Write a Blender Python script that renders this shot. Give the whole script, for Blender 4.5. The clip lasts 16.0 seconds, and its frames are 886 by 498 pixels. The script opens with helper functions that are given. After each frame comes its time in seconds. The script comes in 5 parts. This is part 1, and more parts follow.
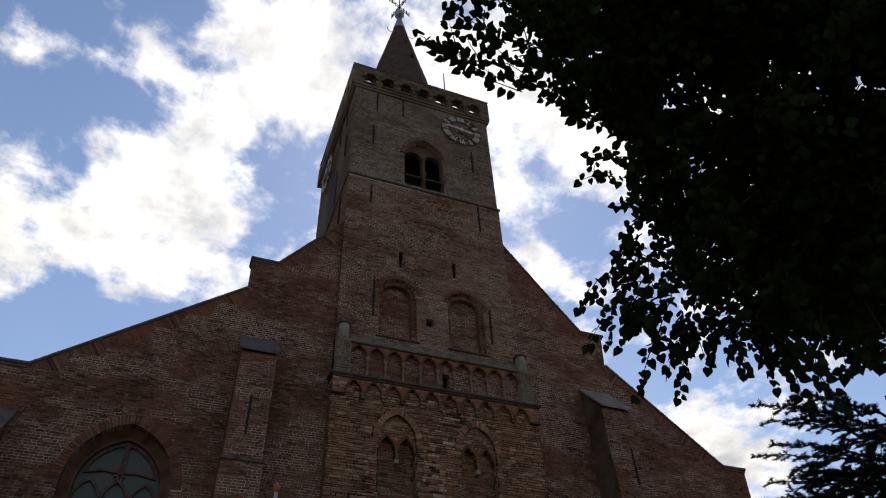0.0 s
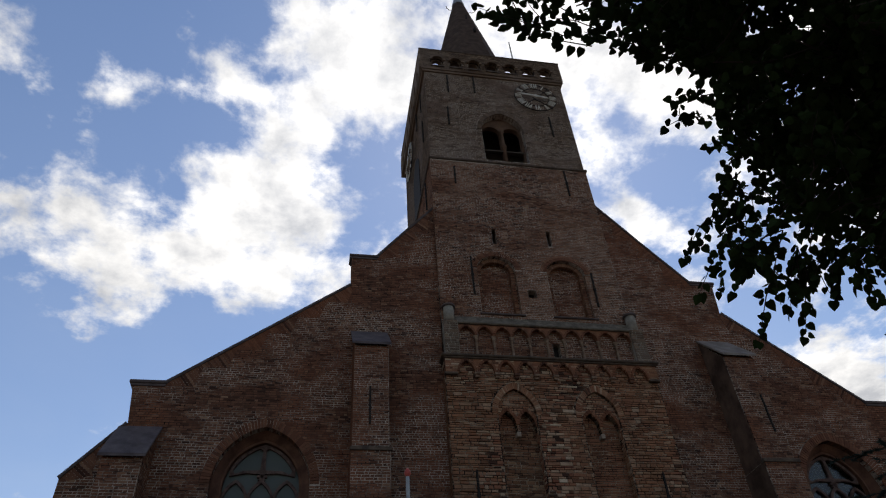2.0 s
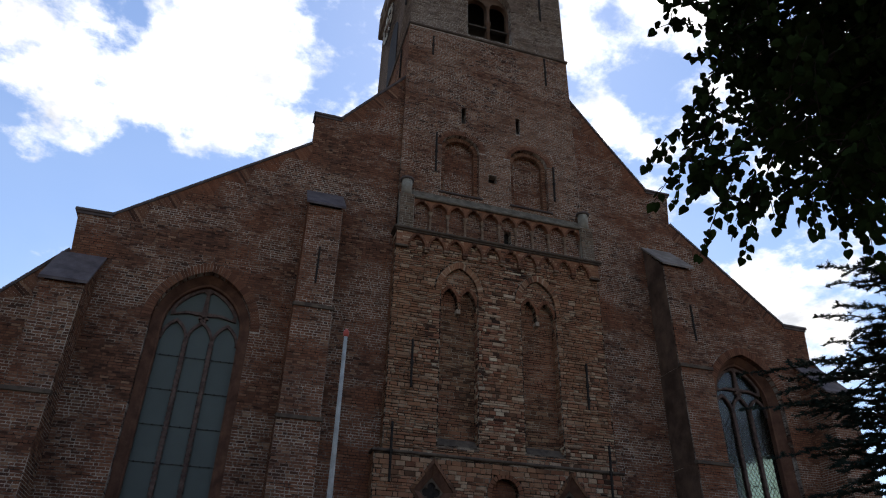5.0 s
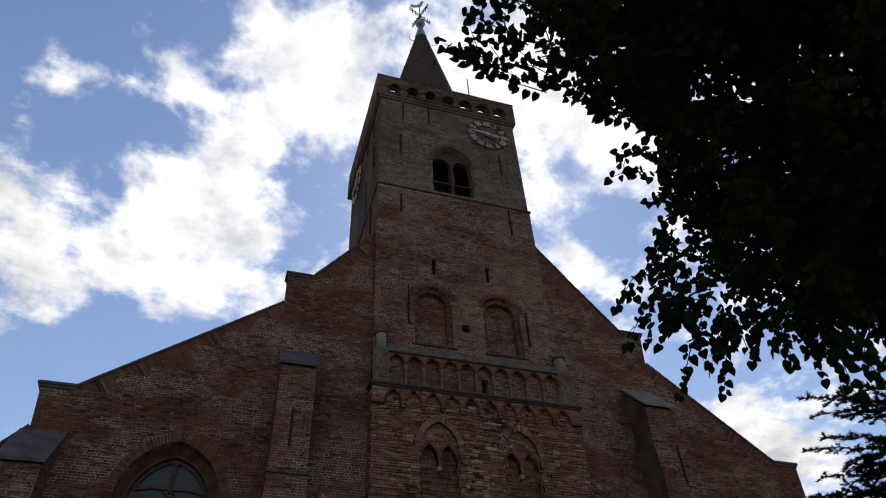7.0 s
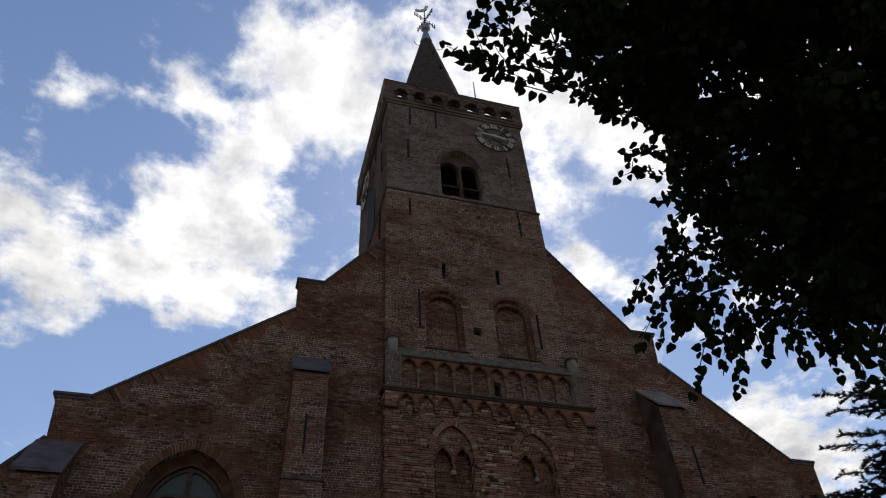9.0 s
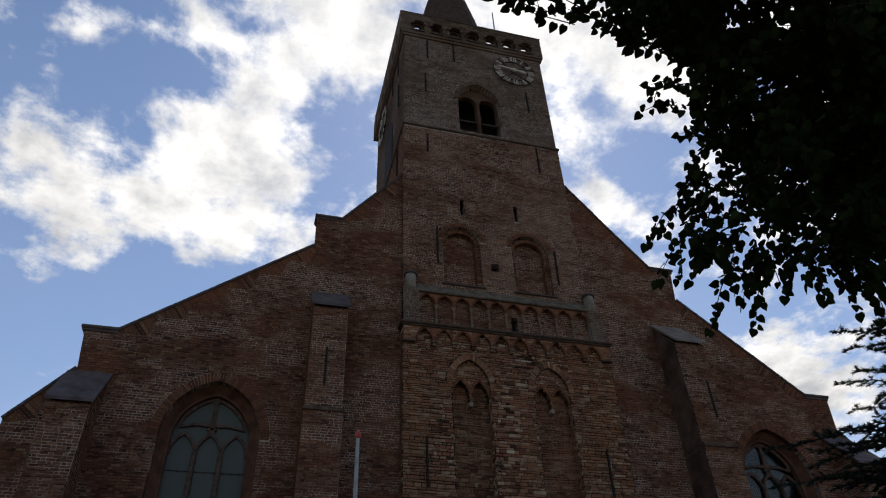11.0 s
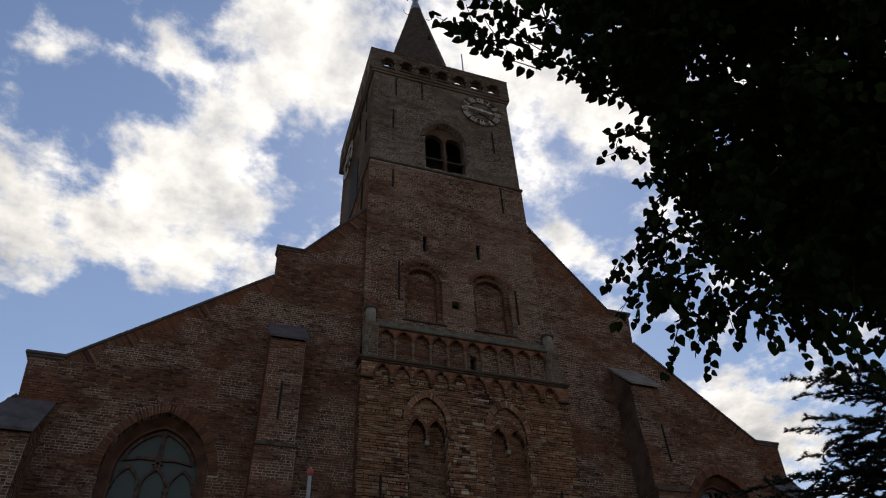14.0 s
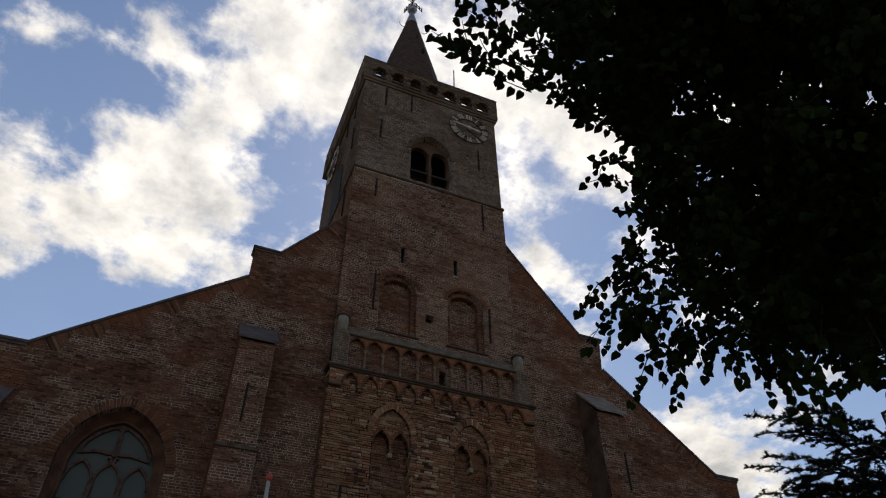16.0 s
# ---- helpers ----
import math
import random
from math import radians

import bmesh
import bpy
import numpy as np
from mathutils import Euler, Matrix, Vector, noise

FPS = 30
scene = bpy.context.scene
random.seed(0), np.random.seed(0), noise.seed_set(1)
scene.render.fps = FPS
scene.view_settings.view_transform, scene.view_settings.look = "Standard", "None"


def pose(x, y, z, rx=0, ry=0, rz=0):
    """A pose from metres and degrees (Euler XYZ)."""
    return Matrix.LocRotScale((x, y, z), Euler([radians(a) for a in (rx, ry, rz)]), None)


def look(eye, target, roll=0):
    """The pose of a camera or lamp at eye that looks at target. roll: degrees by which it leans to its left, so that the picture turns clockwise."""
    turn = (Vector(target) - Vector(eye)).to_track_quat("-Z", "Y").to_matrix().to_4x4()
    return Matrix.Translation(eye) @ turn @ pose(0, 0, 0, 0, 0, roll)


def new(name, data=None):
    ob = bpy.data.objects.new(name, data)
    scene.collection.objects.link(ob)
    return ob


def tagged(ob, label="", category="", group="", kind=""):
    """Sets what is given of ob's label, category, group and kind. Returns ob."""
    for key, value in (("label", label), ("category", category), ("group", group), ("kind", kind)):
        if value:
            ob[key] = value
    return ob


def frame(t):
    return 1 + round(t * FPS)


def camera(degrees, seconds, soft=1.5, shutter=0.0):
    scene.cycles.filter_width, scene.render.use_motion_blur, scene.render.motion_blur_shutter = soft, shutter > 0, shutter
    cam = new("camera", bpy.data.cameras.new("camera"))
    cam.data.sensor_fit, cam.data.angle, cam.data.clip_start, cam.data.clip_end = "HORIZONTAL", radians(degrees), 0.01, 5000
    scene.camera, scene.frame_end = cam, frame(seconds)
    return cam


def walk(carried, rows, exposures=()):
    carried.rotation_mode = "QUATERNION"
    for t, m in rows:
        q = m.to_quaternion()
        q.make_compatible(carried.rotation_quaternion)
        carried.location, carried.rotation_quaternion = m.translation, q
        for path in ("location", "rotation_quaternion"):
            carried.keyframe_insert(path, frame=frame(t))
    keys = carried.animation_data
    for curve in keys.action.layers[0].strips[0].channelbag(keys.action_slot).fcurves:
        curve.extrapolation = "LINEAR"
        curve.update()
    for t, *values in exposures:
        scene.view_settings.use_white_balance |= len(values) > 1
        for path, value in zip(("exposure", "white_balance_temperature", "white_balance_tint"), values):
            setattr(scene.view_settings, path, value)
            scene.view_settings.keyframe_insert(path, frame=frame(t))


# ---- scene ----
cam = camera(65.34, 16.0, soft=1.15)
# seconds, turn about x, y, z; the camera is held in one spot at eye height
PATH = [
    (0, 132.79, 2.24, -21.1),
    (0.5, 133.17, 3.82, -20.24),
    (1, 132.47, 4.49, -20.57),
    (1.5, 132.82, 4.3, -15.02),
    (2, 131.43, 3.39, -9.66),
    (2.5, 126.77, 2.51, -3.68),
    (3, 123.04, 0.56, 0.54),
    (3.5, 118.37, -0.08, 1.04),
    (4, 116.64, -1.23, -2.04),
    (4.5, 116.52, 0.32, -8.82),
    (5, 120.97, -1.24, -17.28),
    (5.2, 122.87, 0.22, -18.72),
    (7.3, 133.7, 2.69, -16.77),
    (7.5, 133.67, 2.68, -16.48),
    (8, 133.42, 2.99, -16.03),
    (8.5, 134.17, 2.43, -16.14),
    (9, 133.8, 2.84, -15.75),
    (9.5, 133.57, 2.97, -15.83),
    (9.7, 131.51, 2.23, -15.57),
    (11.8, 128.41, 1.9, -14.46),
    (12, 128.79, 2.02, -14.95),
    (12.5, 128.92, 2.75, -13.96),
    (13, 129.79, 1.29, -15.59),
    (13.5, 132.16, 2.52, -17.09),
    (14, 131.46, 2.28, -18.4),
    (14.5, 132.63, 2.66, -19.02),
    (15, 133, 2.22, -18.75),
    (15.5, 130.57, 2.57, -17.89),
    (16, 132.5, 0.26, -22.65),
]
WB = (7500, 10)
EXPOSURES = [(t, stops, kelvin, WB[1]) for t, stops, kelvin in ((0.0, 0.40, 7600), (1.5, 0.36, 7450), (2.5, 0.24, 7300), (3.5, 0.28, 7300), (4.0, 0.43, 7300), (4.5, 0.74, 7250), (5.2, 0.82, 7200), (7.5, 0.27, 7300), (9.5, 0.24, 7350), (12.5, 0.21, 7550), (16.0, 0.16, 7950))]
walk(cam, [(t, pose(0, 0, 1.6, rx, ry, rz)) for t, rx, ry, rz in PATH], EXPOSURES)

# ---- world, sun ----
SUN_EL, SUN_AZ = radians(52), radians(22)   # behind the church, a little to the east of the tower
world = bpy.data.worlds.new("sky")
scene.world = world
world.use_nodes = True
wn, wl = world.node_tree.nodes, world.node_tree.links
wn.clear()


def wmath(op, a, b=None, c=None, clamp=False):
    n = wn.new("ShaderNodeMath")
    n.operation, n.use_clamp = op, clamp
    for i, v in enumerate((a, b, c)):
        if v is None:
            continue
        if isinstance(v, (int, float)):
            n.inputs[i].default_value = v
        else:
            wl.new(v, n.inputs[i])
    return n.outputs[0]


def wvec(op, a, b=None):
    n = wn.new("ShaderNodeVectorMath")
    n.operation = op
    for i, v in enumerate((a, b)):
        if v is None:
            continue
        if isinstance(v, (tuple, list)):
            n.inputs[i].default_value = v
        else:
            wl.new(v, n.inputs[i])
    return n


sky = wn.new("ShaderNodeTexSky")
sky.sky_type, sky.sun_disc = "NISHITA", False
sky.sun_elevation, sky.sun_rotation = SUN_EL, SUN_AZ
sky.air_density, sky.dust_density, sky.ozone_density = 1.0, 0.12, 4.0
coord = wn.new("ShaderNodeTexCoord").outputs["Generated"]
sep = wn.new("ShaderNodeSeparateXYZ")
wl.new(coord, sep.inputs[0])
# the cloud deck: the way of sight projected on a level layer
up = wmath("MAXIMUM", sep.outputs[2], 0.03)
lift = wmath("ADD", up, 0.18)
cx = wmath("DIVIDE", sep.outputs[0], lift)
cy = wmath("DIVIDE", sep.outputs[1], lift)
comb = wn.new("ShaderNodeCombineXYZ")
wl.new(cx, comb.inputs[0])
wl.new(cy, comb.inputs[1])
deck = comb.outputs[0]


def wnoise(vec, scale, detail, rough, dist=0.0, offset=(0, 0, 0)):
    v = wvec("ADD", vec, offset).outputs[0]
    n = wn.new("ShaderNodeTexNoise")
    n.inputs["Scale"].default_value, n.inputs["Detail"].default_value = scale, detail
    n.inputs["Roughness"].default_value, n.inputs["Distortion"].default_value = rough, dist
    wl.new(v, n.inputs["Vector"])
    return n.outputs["Fac"]


big = wnoise(deck, 2.2, 4, 0.55, 0.3, (3.1, 0.4, 0))
puff = wnoise(deck, 8.0, 10, 0.6, 0.08, (0.7, 2.2, 0.3))
# cloud banks and clear gaps: bearing across and up per metre ahead, half widths, weight
BANKS = [
    (-0.37, 0.94, 0.17, 0.12, 0.34), (-0.18, 1.02, 0.10, 0.12, 0.32), (-0.22, 0.81, 0.16, 0.06, 0.32), (-0.03, 0.92, 0.09, 0.08, 0.34),
    (-0.35, 0.69, 0.07, 0.05, 0.28), (0.0, 1.79, 0.21, 0.22, 0.25), (0.09, 1.42, 0.13, 0.25, 0.30), (-0.04, 1.19, 0.09, 0.11, 0.20),
    (-0.45, 1.32, 0.10, 0.11, 0.20), (-0.19, 1.33, 0.11, 0.06, 0.20), (0.71, 1.75, 0.20, 0.26, 0.36), (0.38, 1.85, 0.24, 0.3, 0.34),
    (0.64, 1.23, 0.08, 0.15, 0.36), (0.66, 1.01, 0.06, 0.09, 0.34), (-0.57, 0.27, 0.14, 0.04, 0.38), (1.4, 1.75, 0.80, 0.72, 0.30),
    (0.98, 0.63, 0.11, 0.07, 0.62), (1.16, 0.68, 0.10, 0.08, 0.26), (-0.58, 0.91, 0.12, 0.06, 0.26), (-0.66, 0.48, 0.08, 0.09, 0.40),
]
GAPS = [
    (-0.30, 1.24, 0.10, 0.06, 0.16), (0.10, 1.22, 0.06, 0.10, 0.12),
    (-0.5, 1.14, 0.09, 0.07, 0.22), (-0.24, 1.18, 0.13, 0.07, 0.20), (0.07, 1.03, 0.06, 0.09, 0.24), (0.77, 1.12, 0.11, 0.11, 0.24),
    (0.70, 1.40, 0.08, 0.07, 0.14), (-0.22, 0.64, 0.19, 0.06, 0.22), (0.86, 0.74, 0.09, 0.07, 0.24), (-0.25, 1.66, 0.10, 0.15, 0.16),
    (0.69, 0.88, 0.07, 0.05, 0.10), (-0.65, 1.10, 0.07, 0.05, 0.16), (-0.44, 0.56, 0.14, 0.10, 0.22), (1.1, 0.82, 0.2, 0.06, 0.16),
]
ydiv = wmath("MAXIMUM", sep.outputs[1], 0.05)
gx = wmath("DIVIDE", sep.outputs[0], ydiv)
gz = wmath("DIVIDE", sep.outputs[2], ydiv)
bank = None
for bx, bz, sx, sz, weight in BANKS + [(*gap[:4], -gap[4]) for gap in GAPS]:
    dx = wmath("DIVIDE", wmath("SUBTRACT", gx, bx), sx)
    dz = wmath("DIVIDE", wmath("SUBTRACT", gz, bz), sz)
    d2 = wmath("ADD", wmath("MULTIPLY", dx, dx), wmath("MULTIPLY", dz, dz))
    g = wmath("MULTIPLY", wmath("EXPONENT", wmath("MULTIPLY", d2, -0.8)), weight)
    bank = g if bank is None else wmath("ADD", bank, g)
cover = wmath("ADD", wmath("ADD", wmath("MULTIPLY", big, 0.5), wmath("MULTIPLY", puff, 1.95)), wmath("MULTIPLY", bank, 1.15))
mask = wn.new("ShaderNodeMapRange")
mask.interpolation_type = "SMOOTHSTEP"
mask.inputs["From Min"].default_value, mask.inputs["From Max"].default_value = 1.275, 1.68
wl.new(cover, mask.inputs["Value"])
# thick parts of a cloud are greyer than its thin, sunlit rims
body = wn.new("ShaderNodeValToRGB")
body.color_ramp.elements[0].position, body.color_ramp.elements[0].color = 0.60, (0.94, 0.98, 1.05, 1)
body.color_ramp.elements[1].position, body.color_ramp.elements[1].color = 1.0, (0.42, 0.46, 0.54, 1)
wl.new(wmath("ADD", wmath("MULTIPLY", cover, 0.18), wmath("MULTIPLY", wnoise(deck, 9.0, 9, 0.6, 0.1, (5, 1, 0)), 1.0)), body.inputs[0])
# clouds towards the sun are brighter
sun_way = (math.cos(SUN_EL) * math.sin(SUN_AZ), math.cos(SUN_EL) * math.cos(SUN_AZ), math.sin(SUN_EL))
toward = wvec("DOT_PRODUCT", wvec("NORMALIZE", coord).outputs[0], sun_way).outputs["Value"]
glow = wmath("POWER", wmath("MAXIMUM", toward, 0.0), 2.0)
bright = wmath("ADD", wmath("MULTIPLY", glow, 6.8), 3.9)
cloud = wvec("SCALE", body.outputs[0])
wl.new(bright, cloud.inputs["Scale"])
mixer = wn.new("ShaderNodeMix")
mixer.data_type = "RGBA"
wl.new(mask.outputs[0], mixer.inputs["Factor"])
clear = wvec("MULTIPLY", sky.outputs[0], (0.86, 0.90, 0.98))
# thin white haze low over the horizon
veil = wn.new("ShaderNodeMix")
veil.data_type = "RGBA"
low = wmath("POWER", wmath("SUBTRACT", 1.0, up), 2.0)
wl.new(wmath("MULTIPLY", low, wmath("ADD", wmath("MULTIPLY", big, 0.6), 0.06)), veil.inputs["Factor"])
wl.new(clear.outputs[0], veil.inputs["A"])
veil.inputs["B"].default_value = (4.9, 5.4, 6.1, 1)
wl.new(veil.outputs["Result"], mixer.inputs["A"])
wl.new(cloud.outputs[0], mixer.inputs["B"])
bg = wn.new("ShaderNodeBackground")
bg.inputs["Strength"].default_value = 0.119
wl.new(mixer.outputs["Result"], bg.inputs["Color"])
out = wn.new("ShaderNodeOutputWorld")
wl.new(bg.outputs[0], out.inputs[0])

sun = new("sun", bpy.data.lights.new("sun", "SUN"))
sun.data.energy, sun.data.angle, sun.data.color = 0.985, radians(3.0), (1.0, 0.95, 0.87)
sun.matrix_world = look((sun_way[0] * 90, sun_way[1] * 90, sun_way[2] * 90), (0, 0, 0))


# ---- materials ----
def material(name):
    m = bpy.data.materials.new(name)
    m.use_nodes = True
    nt = m.node_tree
    return m, nt, nt.nodes["Principled BSDF"]


def tex(nt, scale, detail=4, rough=0.55, stretch=(1, 1, 1), offset=(0, 0, 0)):
    geo = nt.nodes.new("ShaderNodeNewGeometry")
    mp = nt.nodes.new("ShaderNodeMapping")
    mp.inputs["Scale"].default_value, mp.inputs["Location"].default_value = stretch, offset
    nt.links.new(geo.outputs["Position"], mp.inputs["Vector"])
    n = nt.nodes.new("ShaderNodeTexNoise")
    n.inputs["Scale"].default_value, n.inputs["Detail"].default_value, n.inputs["Roughness"].default_value = scale, detail, rough
    nt.links.new(mp.outputs[0], n.inputs["Vector"])
    return n.outputs["Fac"]


def ramp(nt, fac, stops):
    n = nt.nodes.new("ShaderNodeValToRGB")
    e = n.color_ramp.elements
    while len(e) < len(stops):
        e.new(0.5)
    for el, (p, c) in zip(e, stops):
        el.position, el.color = p, (*c, 1)
    nt.links.new(fac, n.inputs[0])
    return n.outputs[0]


def mix(nt, fac, a, b, mode="MIX"):
    n = nt.nodes.new("ShaderNodeMix")
    n.data_type, n.blend_type = "RGBA", mode
    for key, v in (("Factor", fac), ("A", a), ("B", b)):
        if isinstance(v, (int, float)):
            n.inputs[key].default_value = v
        elif isinstance(v, tuple):
            n.inputs[key].default_value = (*v, 1)
        else:
            nt.links.new(v, n.inputs[key])
    return n.outputs["Result"]


def span(nt, fac, a, b, lo=0.0, hi=1.0):
    n = nt.nodes.new("ShaderNodeMapRange")
    for key, v in (("From Min", a), ("From Max", b), ("To Min", lo), ("To Max", hi)):
        n.inputs[key].default_value = v
    nt.links.new(fac, n.inputs["Value"])
    return n.outputs[0]


def relief(nt, bsdf, fac, strength, dist=0.01):
    n = nt.nodes.new("ShaderNodeBump")
    n.inputs["Strength"].default_value, n.inputs["Distance"].default_value = strength, dist
    nt.links.new(fac, n.inputs["Height"])
    nt.links.new(n.outputs[0], bsdf.inputs["Normal"])


def brick_material(name, stops, patch, single=False, soot=0.7):
    """Bricks: each its own shade, with weathered patches over many of them."""
    m, nt, b = material(name)
    if single:
        rnd = nt.nodes.new("ShaderNodeObjectInfo").outputs["Random"]
    else:
        rnd = nt.nodes.new("ShaderNodeNewGeometry").outputs["Random Per Island"]
    base = ramp(nt, rnd, stops)
    zone = span(nt, tex(nt, 0.34, 5, 0.62, (1, 1, 0.8)), 0.44, 0.58)
    col = mix(nt, zone, base, mix(nt, 0.65, base, patch), "MIX")
    dirt = span(nt, tex(nt, 0.9, 6, 0.65, (1.6, 1.6, 0.5), (4, 1, 2)), 0.50, 0.76, 0, soot * 0.5)
    col = mix(nt, dirt, col, (0.036, 0.027, 0.022))
    blot = span(nt, tex(nt, 2.6, 7, 0.7, (1, 1, 1.3), (7, 2, 5)), 0.49, 0.68, 0, 0.6)
    col = mix(nt, blot, col, mix(nt, 0.6, col, (0.022, 0.016, 0.012)))
    grain = tex(nt, 38, 4, 0.7)
    col = mix(nt, span(nt, grain, 0.3, 0.75, 0.0, 0.45), col, (0.05, 0.035, 0.028))
    nt.links.new(col, b.inputs["Base Color"])
    b.inputs["Roughness"].default_value = 0.92
    b.inputs["Specular IOR Level"].default_value = 0.04
    relief(nt, b, grain, 0.5, 0.006)
    return m


def plain_material(name, c1, c2, scale=6, rough=0.8, metal=0.0, bump=0.3, spec=0.4, fine=40):
    m, nt, b = material(name)
    a = tex(nt, scale, 5, 0.6)
    g = tex(nt, fine, 4, 0.65)
    col = mix(nt, span(nt, a, 0.35, 0.68), c1, c2)
    col = mix(nt, span(nt, g, 0.35, 0.8, 0, 0.35), col, tuple(v * 0.45 for v in c1))
    nt.links.new(col, b.inputs["Base Color"])
    nt.links.new(span(nt, g, 0.3, 0.7, rough - 0.08, min(1, rough + 0.08)), b.inputs["Roughness"])
    b.inputs["Metallic"].default_value, b.inputs["Specular IOR Level"].default_value = metal, spec
    relief(nt, b, g, bump, 0.008)
    return m


RED = [(0.0, (0.045, 0.022, 0.015)), (0.1, (0.085, 0.037, 0.022)), (0.3, (0.148, 0.061, 0.033)), (0.65, (0.212, 0.092, 0.050)), (0.92, (0.260, 0.130, 0.076)), (1.0, (0.36, 0.22, 0.13))]
GABLE_RED = [(0.0, (0.045, 0.022, 0.015)), (0.12, (0.09, 0.039, 0.023)), (0.4, (0.150, 0.063, 0.035)), (0.85, (0.205, 0.093, 0.052)), (1.0, (0.30, 0.175, 0.105))]
BROWN = [(0.0, (0.070, 0.033, 0.018)), (0.4, (0.160, 0.073, 0.036)), (0.8, (0.220, 0.110, 0.058)), (1.0, (0.33, 0.20, 0.11))]
TUFF = [(0.0, (0.030, 0.017, 0.012)), (0.1, (0.064, 0.029, 0.018)), (0.17, (0.207, 0.073, 0.039)), (0.45, (0.292, 0.124, 0.069)), (0.7, (0.350, 0.191, 0.113)), (0.88, (0.435, 0.292, 0.185)), (1.0, (0.594, 0.456, 0.307))]
GREY = [(0.0, (0.085, 0.053, 0.033)), (0.5, (0.135, 0.087, 0.055)), (0.9, (0.185, 0.121, 0.077)), (1.0, (0.25, 0.172, 0.112))]
M_RED, M_RED1 = brick_material("red_brick", GABLE_RED, (0.24, 0.085, 0.040), soot=0.6), brick_material("red_brick_single", GABLE_RED, (0.24, 0.085, 0.040), True, 0.6)
M_SHAFT = brick_material("tower_brick", RED, (0.27, 0.135, 0.078))
M_BROWN = brick_material("weathered_brick", BROWN, (0.26, 0.12, 0.075))
M_TUFF, M_TUFF1 = brick_material("tuff_and_brick", TUFF, (0.3, 0.14, 0.07), soot=0.65), brick_material("tuff_and_brick_single", TUFF, (0.3, 0.14, 0.07), True, 0.65)
M_VOUS = brick_material("arch_brick", [(0.0, (0.10, 0.042, 0.024)), (0.5, (0.165, 0.066, 0.036)), (1.0, (0.22, 0.098, 0.055))], (0.2, 0.08, 0.045), True, 0.5)
# worn, redder brick, its colour brightened for the light on the blind panels
M_PANEL = brick_material("worn_lit_panel_brick", BROWN, (0.30, 0.115, 0.06), soot=0.3)
M_GREY = brick_material("pale_brick", GREY, (0.22, 0.16, 0.12), soot=0.3)


def mortar_material(name, lo, hi):
    """Lime mortar, pale where the wall was pointed anew, elsewhere stained by the brick."""
    m, nt, b = material(name)
    zone = span(nt, tex(nt, 0.62, 7, 0.68, (0.7, 0.7, 1.4), (2, 3, 1)), lo, hi)
    grain = tex(nt, 14, 5, 0.7)
    old = mix(nt, span(nt, grain, 0.3, 0.7), (0.06, 0.030, 0.020), (0.13, 0.066, 0.042))
    lime = mix(nt, span(nt, grain, 0.32, 0.7), (0.20, 0.155, 0.118), (0.50, 0.42, 0.34))
    blot = span(nt, tex(nt, 2.6, 7, 0.7, (1, 1, 1.3), (7, 2, 5)), 0.5, 0.68, 0, 0.6)
    col = mix(nt, blot, mix(nt, zone, old, lime), (0.05, 0.032, 0.023))
    # bed-joint shadow put into the colour as dark, short level runs
    bed_shadow = span(nt, tex(nt, 2.2, 4, 0.6, (0.8, 0.8, 6.0), (9, 4, 3)), 0.55, 0.62, 0, 0.9)
    nt.links.new(mix(nt, bed_shadow, col, (0.016, 0.010, 0.008)), b.inputs["Base Color"])
    b.inputs["Roughness"].default_value, b.inputs["Specular IOR Level"].default_value = 0.95, 0.04
    relief(nt, b, grain, 0.5, 0.006)
    return m


M_MORTAR = mortar_material("stained_mortar", 0.455, 0.58)
M_POINTED = mortar_material("pale_mortar", 0.40, 0.56)


def joint_material():
    """Worn joints between the tuff blocks: dark and hollow here, filled with pale lime there."""
    m, nt, b = material("worn_joint")
    zone = span(nt, tex(nt, 1.7, 6, 0.68, (0.7, 0.7, 4.0), (1, 6, 2)), 0.47, 0.60)
    grain = tex(nt, 24, 4, 0.65)
    hollow = mix(nt, span(nt, grain, 0.3, 0.7), (0.012, 0.008, 0.006), (0.04, 0.024, 0.016))
    lime = mix(nt, span(nt, grain, 0.3, 0.7), (0.17, 0.125, 0.085), (0.36, 0.28, 0.20))
    nt.links.new(mix(nt, zone, hollow, lime), b.inputs["Base Color"])
    b.inputs["Roughness"].default_value, b.inputs["Specular IOR Level"].default_value = 0.95, 0.04
    relief(nt, b, grain, 0.5, 0.008)
    return m


M_JOINT = joint_material()
M_RENDER = plain_material("red_plaster", (0.075, 0.034, 0.021), (0.17, 0.082, 0.050), 2.2, 0.95, bump=0.5, spec=0.2)
M_MOSS = plain_material("mossy_stone", (0.085, 0.068, 0.05), (0.20, 0.162, 0.118), 3.5, 0.95, bump=0.5, spec=0.06)
M_STONE = plain_material("grey_stone", (0.06, 0.043, 0.032), (0.13, 0.095, 0.068), 3.5, 0.95, bump=0.5, spec=0.12)
M_POST = plain_material("pale_grey_stone", (0.15, 0.128, 0.098), (0.33, 0.285, 0.22), 3.0, 0.95, bump=0.5, spec=0.12)
M_COLON = plain_material("worn_brown_stone", (0.13, 0.078, 0.05), (0.27, 0.185, 0.125), 5, 0.9, bump=0.5, spec=0.1)
M_SCREEN = plain_material("sooty_brick", (0.085, 0.05, 0.033), (0.15, 0.088, 0.056), 3, 0.95, bump=0.5, spec=0.05)
M_PALE = plain_material("pale_stone", (0.24, 0.175, 0.12), (0.34, 0.26, 0.185), 4, 0.85, bump=0.4)
M_SLATE = plain_material("slate", (0.07, 0.055, 0.05), (0.12, 0.092, 0.084), 3, 0.9, bump=0.4, spec=0.15)
